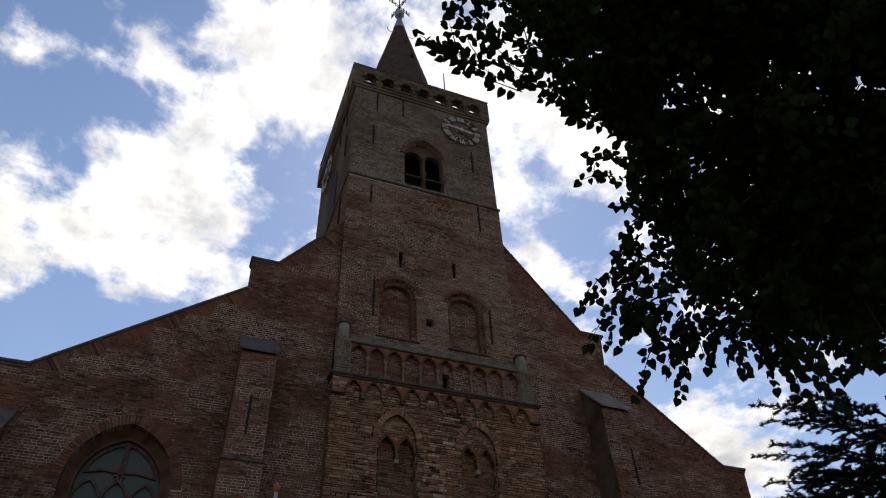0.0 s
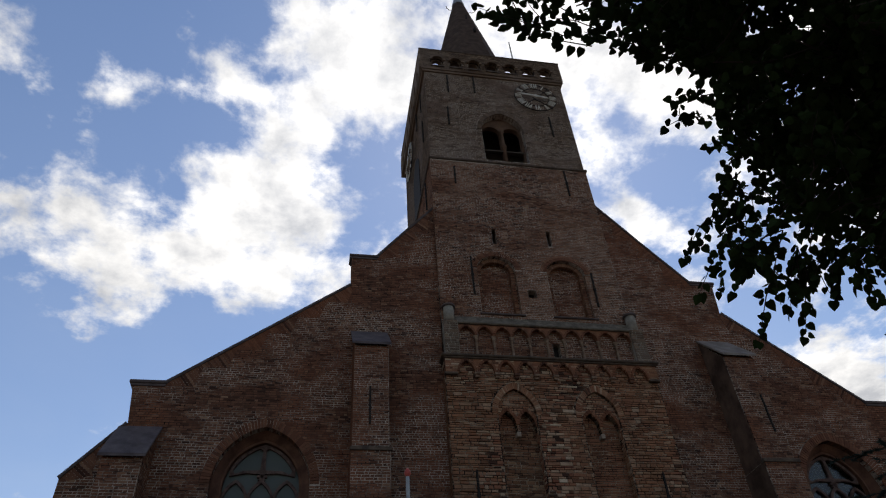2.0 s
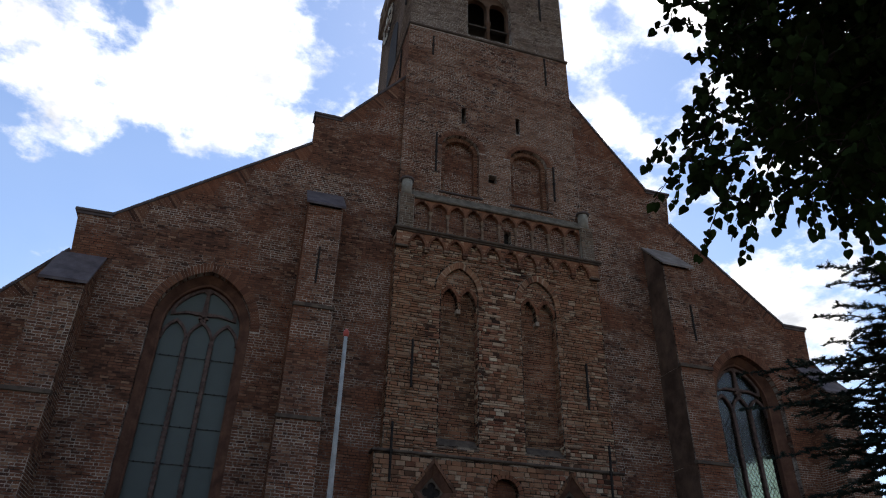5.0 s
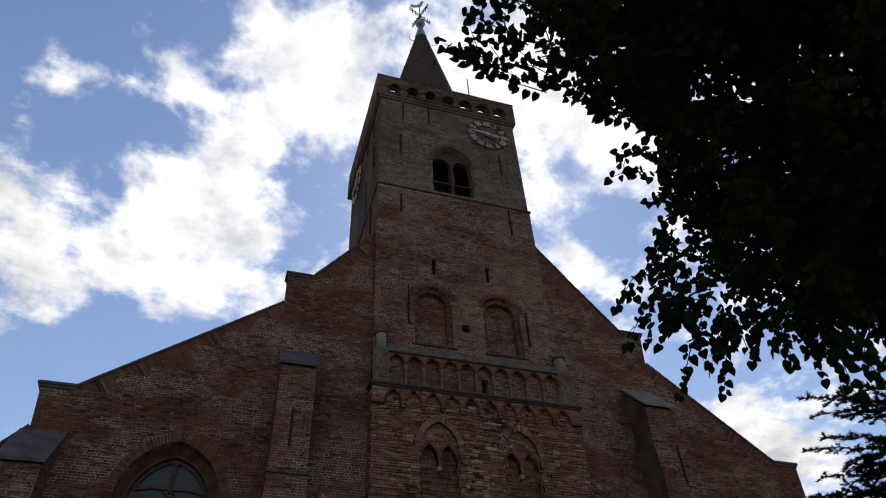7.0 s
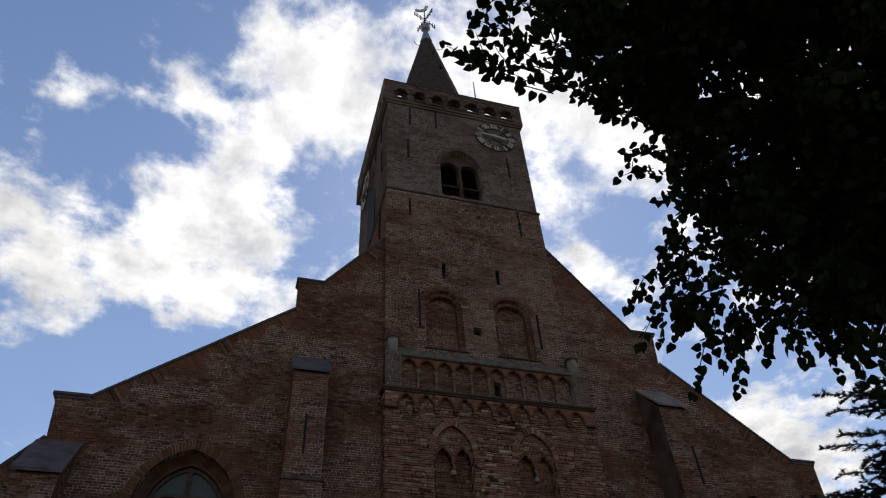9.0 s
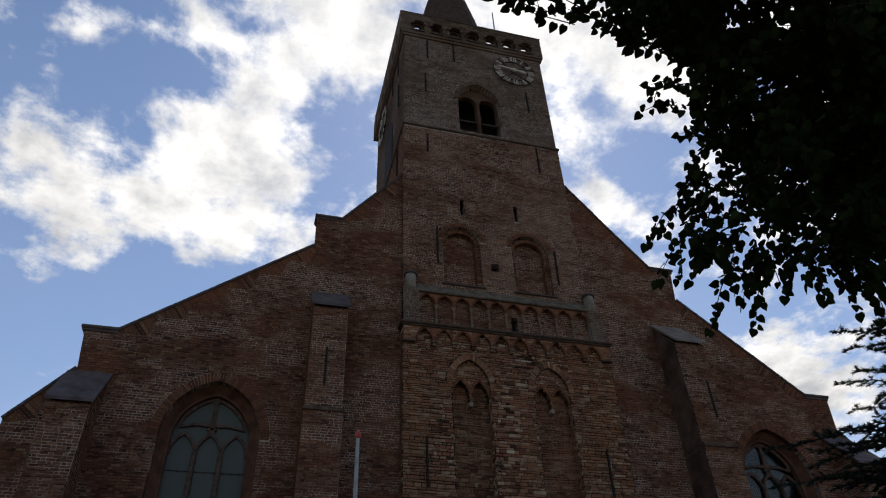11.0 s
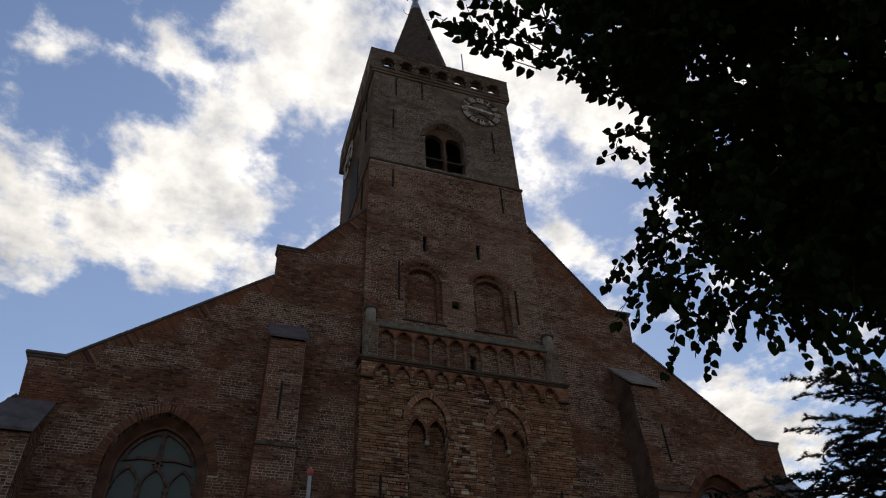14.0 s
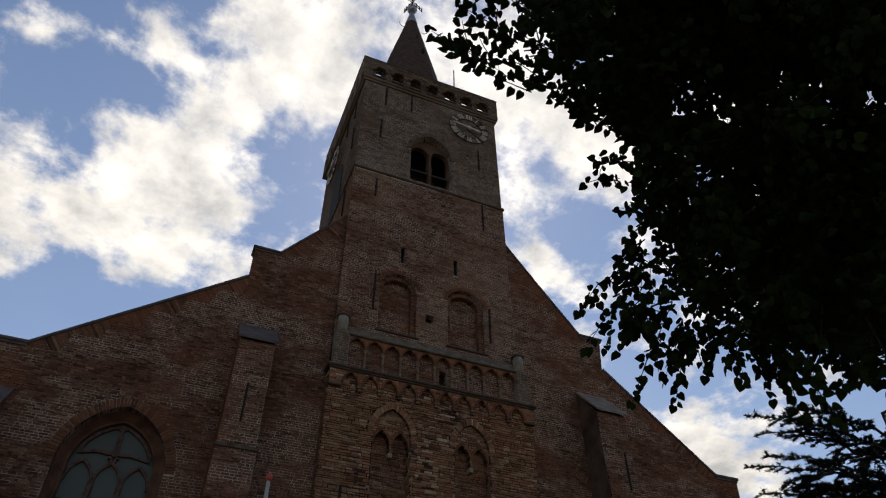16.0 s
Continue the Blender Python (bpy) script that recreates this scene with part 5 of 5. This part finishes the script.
slab("tympanum", pointed(7.86, 1.34, 3.2, 4.64, base=3.0), [], BASE_Y + 0.41, BASE_Y + 0.44, M_WOOD, door)

# ---- nave and aisle behind the gable ----
NB = 62
bm = bmesh.new()
for x0, x1 in ((-6.6, -6.2), (22.1, 22.5)):
    for k in range(7):
        y0 = WALL_Y + 0.5 + k * 5.9
        if x0 > 0:
            box_into(bm, x0, x1, y0, y0 + 2.4, 0, 10.1)
            box_into(bm, x0, x1, y0 + 2.4, y0 + 5.9, 0, 3.4)
            box_into(bm, x0, x1, y0 + 2.4, y0 + 5.9, 9.6, 10.1)
        else:
            box_into(bm, x0, x1, y0, y0 + 5.9, 0, 10.1)
box_into(bm, -6.6, 22.5, NB - 0.4, NB, 0, 13)
part("nave_wall", bm, M_DARK, church, "plain side walls of nave and aisles")
bm = bmesh.new()
prof = [(-7.0, 10.0), (-5.6, 11.6), (0.9, 17.2), (2.0, 18.9), (4.3, 21.5), (11.6, 21.5), (14.9, 18.6), (15.8, 17.0), (21.3, 11.7), (22.9, 10.0)]
a = [bm.verts.new((x, TB + 0.02 if 4 < x < 12 else WALL_Y + 0.46, z)) for x, z in prof]
b = [bm.verts.new((x, NB, z)) for x, z in prof]
for i in range(len(prof) - 1):
    if not (prof[i][0] == 4.3):
        bm.faces.new((a[i], a[i + 1], b[i + 1], b[i]))
q0, q1 = a[4], a[5]
bm.faces.new((q0, q1, b[5], b[4]))
part("nave_roof", bm, M_SLATE, church, "slate nave roof behind the gable")


# ---- flagpole ----
pole = tagged(new("flagpole"), "white tapering flagpole with a red knob on the square", "flagpole")
lathe("pole", [(0.075, 0.3), (0.07, 3.0), (0.055, 5.5), (0.042, 8.12)], 2.13, 15.0, M_WHITE, pole, 16)
lathe("collar", [(0.12, 0.0), (0.12, 0.25), (0.09, 0.32)], 2.13, 15.0, M_BLACK, pole, 16)
lathe("knob", [(0.03, 8.12), (0.06, 8.15), (0.075, 8.21), (0.06, 8.27), (0.02, 8.32)], 2.13, 15.0, M_REDPAINT, pole, 14, "red turned knob")
tube("halyard", [(2.06, 14.95, 1.2), (2.07, 14.95, 4.5), (2.085, 14.96, 7.9)], 0.006, M_WHITE, pole, 4)

# ---- street lamp ----
lx, ly, lz = -5.24, 10.67, 2.74
lamp = tagged(new("street_lamp"), "old-style lantern with a domed black cap on a post", "street lamp")
lathe("post", [(0.14, 0.0), (0.14, 0.5), (0.07, 0.6), (0.05, 1.4), (0.045, lz - 0.1)], lx, ly, M_BLACK, lamp, 14)
lathe("base_cup", [(0.03, lz - 0.16), (0.05, lz - 0.08), (0.13, lz - 0.02), (0.15, lz + 0.03), (0.13, lz + 0.06)], lx, ly, M_BLACK, lamp, 16)
lathe("glass", [(0.11, lz + 0.05), (0.19, lz + 0.4)], lx, ly, M_LAMPGLASS, lamp, 6, "cream frosted lantern glass")
lathe("cap", [(0.26, lz + 0.40), (0.265, lz + 0.43), (0.17, lz + 0.49), (0.13, lz + 0.56), (0.06, lz + 0.61), (0.02, lz + 0.63)], lx, ly, M_BLACK, lamp, 20, "domed black lantern cap")
lathe("finial", [(0.012, lz + 0.62), (0.03, lz + 0.66), (0.012, lz + 0.69), (0.012, lz + 0.72), (0.002, lz + 0.76)], lx, ly, M_BLACK, lamp, 8)
for k in range(4):
    a = math.pi / 4 + k * math.pi / 2
    tube("stay", [(lx + 0.14 * math.cos(a), ly + 0.14 * math.sin(a), lz + 0.02), (lx + 0.245 * math.cos(a), ly + 0.245 * math.sin(a), lz + 0.42)], 0.009, M_BLACK, lamp, 5)


# ---- houses beyond the church ----
def house(x0, x1, y0, y1, eave, ridge, label):
    h = tagged(new("house"), label, "house", "houses beyond the church")
    bm = bmesh.new()
    box_into(bm, x0 + 0.2, x1 - 0.2, y0 + 0.2, y1 - 0.2, 0, eave)
    ym = (y0 + y1) / 2
    for x in (x0 + 0.2, x1 - 0.45):
        a = [bm.verts.new(p) for p in ((x, y0 + 0.3, eave), (x, y1 - 0.3, eave), (x, ym, ridge - 0.15))]
        b = [bm.verts.new((v.co.x + 0.25, v.co.y, v.co.z)) for v in a]
        bm.faces.new(a)
        bm.faces.new(b[::-1])
        for i in range(3):
            bm.faces.new((a[i], b[i], b[(i + 1) % 3], a[(i + 1) % 3]))
    part("wall", bm, M_BROWN, h)
    # tile courses, each lapping the one below
    bm = bmesh.new()
    n = 14
    for s in (0, 1):
        ya, yb = (y0, ym) if s == 0 else (y1, ym)
        for i in range(n):
            t0, t1 = i / n, (i + 1.15) / n
            p = [(x0, ya + (yb - ya) * t0, eave + (ridge - eave) * t0 + 0.05), (x1, ya + (yb - ya) * t0, eave + (ridge - eave) * t0 + 0.05),
                 (x1, ya + (yb - ya) * t1, eave + (ridge - eave) * t1), (x0, ya + (yb - ya) * t1, eave + (ridge - eave) * t1)]
            a = [bm.verts.new(q) for q in p]
            b = [bm.verts.new((q[0], q[1], q[2] - 0.06)) for q in p]
            bm.faces.new(a)
            bm.faces.new(b[::-1])
            for k in range(4):
                bm.faces.new((a[k], b[k], b[(k + 1) % 4], a[(k + 1) % 4]))
    roof = tagged(part("roof", bm, M_TILE, h, "weathered clay tile roof"), kind="stuff")
    bm = bmesh.new()
    x = x0
    while x < x1 - 0.1:
        tube_into(bm, [(x, ym, ridge), (x + 0.36, ym, ridge + 0.02)], 0.11, 8)
        x += 0.36
    part("ridge", bm, M_TILE, roof)
    for yy in (y0, y1):
        tube("verge_board", [(x1 + 0.02, yy, eave), (x1 + 0.02, ym, ridge + 0.05)], 0.05, M_STONE, h, 4)
    return h


house(-30, -18.45, 31.5, 38.5, 3.0, 6.32, "low house with a weathered tile roof and pale verge")
house(-18.3, -15.8, 33.0, 40.0, 3.0, 6.2, "smaller house with a dark tile roof")

# ---- lime tree hanging into the view ----
rng = random.Random(11)
lime = tagged(new("lime_tree"), "large lime tree in dark full leaf overhanging the square", "tree")
LEAF = [(0, 0, 0), (0.30, -0.06, 0.03), (0.50, 0.18, 0.05), (0.48, 0.48, 0.05), (0.27, 0.80, 0.0), (0, 1.12, -0.09), (-0.27, 0.80, 0.0), (-0.48, 0.48, 0.05), (-0.52, 0.18, 0.05), (-0.30, -0.06, 0.03), (0, 0.42, -0.04)]
LEAF_F = [(10, k, (k + 1) % 10) for k in range(10)]
leaf_v, leaf_f, own_leaves = [], [], []
leaf_mesh = bpy.data.meshes.new("leaf")
leaf_mesh.from_pydata(LEAF, [], LEAF_F)
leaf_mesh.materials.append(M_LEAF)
limbs = bmesh.new()
# bearings, across and up for each metre ahead of the eye, between which the rim of the crown swings in and out
RIM = [(0.50, 2.43), (0.49, 2.08), (0.39, 1.86), (0.45, 1.78), (0.52, 1.75), (0.60, 1.86), (0.70, 1.80), (0.78, 1.73), (0.88, 1.68), (1.01, 1.66), (0.90, 1.51),
       (0.84, 1.38), (0.97, 1.43), (1.03, 1.41), (0.94, 1.32), (0.94, 1.22), (0.88, 1.11), (0.87, 1.04), (0.75, 0.93), (0.85, 0.98), (0.86, 0.90),
       (0.75, 0.83), (0.83, 0.84), (0.92, 0.86), (0.94, 0.80), (0.84, 0.72), (0.95, 0.74), (1.06, 0.84), (1.16, 0.84), (1.24, 0.82), (1.31, 0.79), (1.44, 0.80),
       (2.2, 0.86), (6.5, 4.2), (6.5, 7.5), (1.7, 5.2)]
EYE = Vector((0, 0, 1.6))


def inside(x, z):
    odd = False
    for (x0, z0), (x1, z1) in zip(RIM, RIM[1:] + RIM[:1]):
        if (z0 > z) != (z1 > z) and x < x0 + (z - z0) * (x1 - x0) / (z1 - z0):
            odd = not odd
    return odd


def in_crown(p, margin=0.0):
    """Whether a place lies in the crown, by a margin off the rim."""
    if p.y < 0.3:
        return True
    x, z = p.x / p.y, (p.z - EYE.z) / p.y
    m = margin * (1 + 0.15 * (x * x + z * z))
    return inside(x, z) and inside(x - m, z) and inside(x, z - m) and inside(x, z + m)


def leaf(at, way, size, own):
    """A heart-shaped blade on a short stalk, hanging a little off its twig."""
    y = (way + Vector((rng.gauss(0, 0.35), rng.gauss(0, 0.35), rng.gauss(-0.45, 0.35)))).normalized()
    n = Vector((rng.gauss(0.45, 0.4), rng.gauss(0.5, 0.4), 0.8))   # blades face the light
    x = y.cross(n).normalized()
    z = x.cross(y)
    s = size * rng.uniform(0.85, 1.05)
    at = at + y * size * 0.35
    m = Matrix(((x.x * s, y.x * size, z.x * size, at.x), (x.y * s, y.y * size, z.y * size, at.y), (x.z * s, y.z * size, z.z * size, at.z), (0, 0, 0, 1)))
    if own:
        own_leaves.append(m)
        return
    i = len(leaf_v)
    leaf_v.extend((m @ Vector(p))[:] for p in LEAF)
    leaf_f.extend(tuple(i + k for k in f) for f in LEAF_F)


def twig(a, b, own=False, gap=0.036):
    """A fine twig from a to b with leaves to either side in turn."""
    mid = (a + b) / 2 + Vector((rng.gauss(0, 0.02), rng.gauss(0, 0.02), 0.03))
    tube_into(limbs, [a, mid, b], [0.006, 0.0045, 0.002], 3)
    way = (b - a).normalized()
    side = way.cross(Vector((rng.gauss(0, 0.3), rng.gauss(0, 0.3), 1))).normalized()
    n = max(4, int((b - a).length / gap))
    for k in range(n):
        t = (k + rng.uniform(0.3, 0.9)) / n
        p = a.lerp(mid, t * 2) if t < 0.5 else mid.lerp(b, t * 2 - 1)
        side = -side
        leaf(p, side * 0.8 + way * 0.5, rng.uniform(0.05, 0.076), own)
    leaf(b, way, rng.uniform(0.05, 0.072), own)


TRUNK = Vector((6.6, 0.4, 0))
NODES = [Vector(p) for p in ((3.7, 1.7, 6.9), (4.3, 1.1, 6.4), (4.4, 2.3, 5.6), (2.6, 2.2, 9.0), (3.1, 2.9, 8.4), (3.6, 3.2, 7.2), (4.0, 3.6, 6.2), (4.6, 3.4, 5.6), (4.0, 2.2, 8.0), (5.2, 2.2, 6.6))]
tube_into(limbs, [TRUNK + Vector(p) for p in ((0, 0, -0.1), (-0.08, 0.05, 1.8), (-0.1, 0.1, 3.6), (0, 0, 5.6), (0.1, 0, 8.6))], [0.34, 0.28, 0.24, 0.17, 0.06], 12)
for k, nd in enumerate(NODES):
    st = TRUNK + Vector((-0.08, 0.08, 3.0 + 0.25 * (9 - k)))
    tube_into(limbs, [st, st.lerp(nd, 0.5) + Vector((0, 0, 0.3)), nd], [0.11, 0.075, 0.045], 8)


def bough_to(tip, twigs, margin, spread):
    """A bough from the nearest limb to tip, with twigs on its outer part that keep inside the crown."""
    nd = min(NODES, key=lambda q: (q - tip).length)
    mid = nd.lerp(tip, 0.5) + Vector((rng.gauss(0, 0.08), rng.gauss(0, 0.08), 0.1))
    tube_into(limbs, [nd, mid, tip], [0.018, 0.012, 0.005], 5)
    for k in range(twigs):
        t = rng.uniform(0.45, 1.0)
        a = nd.lerp(mid, t * 2) if t < 0.5 else mid.lerp(tip, t * 2 - 1)
        for go in range(4):
            b = a + Vector((rng.gauss(0, 1), rng.gauss(0, 1), rng.gauss(-0.1, 0.8))).normalized() * rng.uniform(0.25, spread)
            if in_crown(b, margin):
                twig(a, b)
                break


# outermost twigs, a few at each swing of the rim, that carry single leaves against the sky
heart = (1.25, 1.55)
for k, (x, z) in enumerate(RIM[:32]):
    r = rng.uniform(4.9, 5.8)
    out = Vector((x, 1, z)).normalized()
    tip = EYE + out * r
    back = Vector((x + (heart[0] - x) * 0.22 + 0.03, 1, z + (heart[1] - z) * 0.22 + 0.02)).normalized()
    base_at = EYE + back * (r + rng.uniform(-0.1, 0.25))
    base_at = tip + (base_at - tip) * min(1.0, 0.6 / (tip - base_at).length)
    twig(base_at, tip, True, 0.034)
    for j in range(5):
        a = base_at.lerp(tip, rng.uniform(0.0, 0.6))
        b = a + (tip - base_at) * rng.uniform(0.25, 0.5) + Vector((rng.gauss(0, 0.1), rng.gauss(0, 0.1), rng.gauss(-0.02, 0.08)))
        if in_crown(b, -0.005):
            twig(a, b, True)
# the body of the crown, thick enough to hide the sky but for small gaps
made = 0
while made < 315:
    x, z = rng.uniform(0.42, 5.5), rng.uniform(0.72, 6.0)
    if rng.random() > 10.0 * (1 + x * x + z * z) ** -1.5 or not inside(x, z):
        continue
    tip = EYE + Vector((x, 1, z)).normalized() * rng.uniform(4.7, 7.6)
    if not in_crown(tip, 0.08):
        continue
    bough_to(tip, 10, 0.065, 0.45)
    made += 1
for k in range(40):
    a = rng.uniform(0, 6.283)
    st = TRUNK + Vector((0, 0, rng.uniform(4.5, 8.5)))
    en = st + Vector((math.cos(a) * rng.uniform(1.2, 2.4), math.sin(a) * rng.uniform(0.8, 1.6) - 0.6, rng.uniform(0.2, 1.4)))
    if in_crown(en, 0.02):
        tube_into(limbs, [st, st.lerp(en, 0.5) + Vector((0, 0, 0.1)), en], [0.03, 0.02, 0.006], 5)
        for j in range(8):
            b0 = st.lerp(en, rng.uniform(0.3, 1.0))
            twig(b0, b0 + Vector((rng.gauss(0, 0.25), rng.gauss(0, 0.25), rng.gauss(0, 0.2))))
part("trunk", limbs, M_BARK, lime, "grey-brown trunk and limbs")
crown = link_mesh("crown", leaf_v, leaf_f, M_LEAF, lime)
crown["kind"] = "stuff"
for m in own_leaves[:290]:
    ob = new("leaf", leaf_mesh)
    ob.parent = lime
    ob.matrix_world = m
rest_v, rest_f = [], []
for m in own_leaves[290:]:
    i = len(rest_v)
    rest_v.extend((m @ Vector(p))[:] for p in LEAF)
    rest_f.extend(tuple(i + k for k in f) for f in LEAF_F)
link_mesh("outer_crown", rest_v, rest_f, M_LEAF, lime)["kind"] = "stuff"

# ---- cedar beside the aisle ----
rng = random.Random(23)
cedar = tagged(new("cedar_tree"), "dark blue-green cedar with flat feathery branches", "tree")
wood = bmesh.new()
need_v, need_f = [], []
CX, CY = 13.3, 8.3
tube_into(wood, [(CX, CY, -0.1), (CX + 0.05, CY, 3), (CX, CY + 0.05, 6), (CX, CY, 8.7)], [0.24, 0.19, 0.12, 0.02], 10)


def tuft(at, way, size):
    for k in range(9):
        d = (way * rng.uniform(0.2, 0.9) + Vector((rng.gauss(0, 1), rng.gauss(0, 1), rng.gauss(0.35, 0.8)))).normalized()
        u = d.orthogonal().normalized() * 0.018
        i = len(need_v)
        need_v.extend(((at + u)[:], (at - u)[:], (at + d * size)[:]))
        need_f.append((i, i + 1, i + 2))


def bough(a, b, spread):
    a, b = Vector(a), Vector(b)
    ln = (b - a).length
    way = (b - a).normalized()
    n = max(5, int(ln / 0.25))
    pts = [a + (b - a) * (i / n) + Vector((0, 0, 0.35 * math.sin(math.pi * i / n) * ln * 0.18)) + Vector((rng.gauss(0, 0.02), rng.gauss(0, 0.02), rng.gauss(0, 0.02))) for i in range(n + 1)]
    tube_into(wood, pts, [0.035 * (1 - 0.85 * i / n) for i in range(n + 1)], 5)
    s = ln * 0.2
    flat = way.cross(Vector((0, 0, 1))).normalized()
    k = 1
    while s < ln:
        t = s / ln
        i = min(n - 1, int(t * n))
        p = pts[i].lerp(pts[i + 1], t * n - i)
        k = -k
        reach = spread * (0.2 + 0.8 * (1 - t)) * rng.choice((0.3, 0.5, 0.8, 1.0, 1.25)) * rng.uniform(0.8, 1.1)
        d = (flat * k * rng.uniform(0.3, 1.0) + way * rng.uniform(0.4, 1.1) + Vector((0, 0, rng.uniform(-0.55, 0.3)))).normalized()
        q = p + d * reach
        tube_into(wood, [p, q], [0.007, 0.003], 3)
        m = max(2, int(reach / 0.028))
        for j in range(m):
            at = p.lerp(q, (j + 0.5) / m)
            tuft(at, d, rng.uniform(0.05, 0.11))
            if j % 4 == 1 and reach > 0.25:
                e = (d + flat * rng.choice((-1, 1)) * 0.8 + Vector((0, 0, rng.uniform(-0.3, 0.2)))).normalized() * reach * 0.35
                for g in range(5):
                    tuft(at + e * ((g + 1) / 5), e.normalized(), 0.045)
        s += rng.uniform(0.045, 0.09)
    tuft(b, way, 0.06)


# layered boughs that reach out over the square, as bearing and distance ahead
for x, z, y in ((1.14, 0.75, 8.3), (1.22, 0.72, 8.4), (1.09, 0.62, 8.8), (1.16, 0.66, 8.4), (1.11, 0.57, 9.0), (1.20, 0.60, 8.6), (0.99, 0.51, 9.4), (1.10, 0.50, 9.0), (0.88, 0.47, 10.0), (1.04, 0.45, 9.4),
                (0.86, 0.40, 10.2), (1.0, 0.38, 9.6), (0.90, 0.32, 10.0), (1.05, 0.31, 9.4), (0.97, 0.26, 9.8), (1.28, 0.80, 8.2), (1.06, 0.22, 9.4)):
    tip = Vector((x * y, y, 1.6 + z * y))
    root = Vector((CX, CY, tip.z - 0.2 + rng.uniform(-0.1, 0.1)))
    bough(root, tip, 0.55)
    for k in range(2):
        fork = root.lerp(tip, rng.uniform(0.35, 0.6))
        bough(fork, fork + (tip - root) * rng.uniform(0.25, 0.4) + Vector((rng.uniform(-0.1, 0.4), rng.uniform(-0.5, 0.5), rng.uniform(-0.45, 0.2))), 0.4)
for k in range(48):
    y = rng.uniform(8.8, 10.0)
    x = rng.uniform(1.04, 1.45)
    tip = Vector((x * y, y, 1.6 + rng.uniform(0.08, 0.5 + 0.8 * max(0, x - 1.12)) * y))
    bough((CX + 0.6, CY + 0.6, tip.z + rng.uniform(-0.2, 0.3)), tip, 0.8)
for i in range(56):
    z = 2.6 + 6.2 * i / 56
    a = rng.uniform(-1.9, 1.3)
    r = (2.7 - 0.25 * max(0, z - 4)) * rng.uniform(0.7, 1.0)
    bough((CX, CY, z), (CX + r * math.cos(a), CY + r * math.sin(a), z + rng.uniform(-0.2, 0.25)), 0.7)
part("trunk", wood, M_BARK, cedar)
link_mesh("foliage", need_v, need_f, M_NEEDLE, cedar)["kind"] = "stuff"

# ---- unseen house row that closes the square behind, added for warm bounce light ----
M_FACE = brick_material("bounce_house_brick", RED, (0.3, 0.16, 0.1))
row = tagged(new("bounce_house_row"), "unseen plain brick house fronts added to bounce warm light", "house")
for k in range(6):
    x0 = -44 + k * 15
    bm = bmesh.new()
    box_into(bm, x0, x0 + 14.9, -38, -30, 0, 7.0 + (k % 3) * 0.8, 0.02)
    prism_into(bm, [(x0, 7.0 + (k % 3) * 0.8), (x0 + 14.9, 7.0 + (k % 3) * 0.8), (x0 + 7.4, 10.5 + (k % 2))], -37.9, -30.1)
    part("bounce_house_front", bm, M_FACE, row)
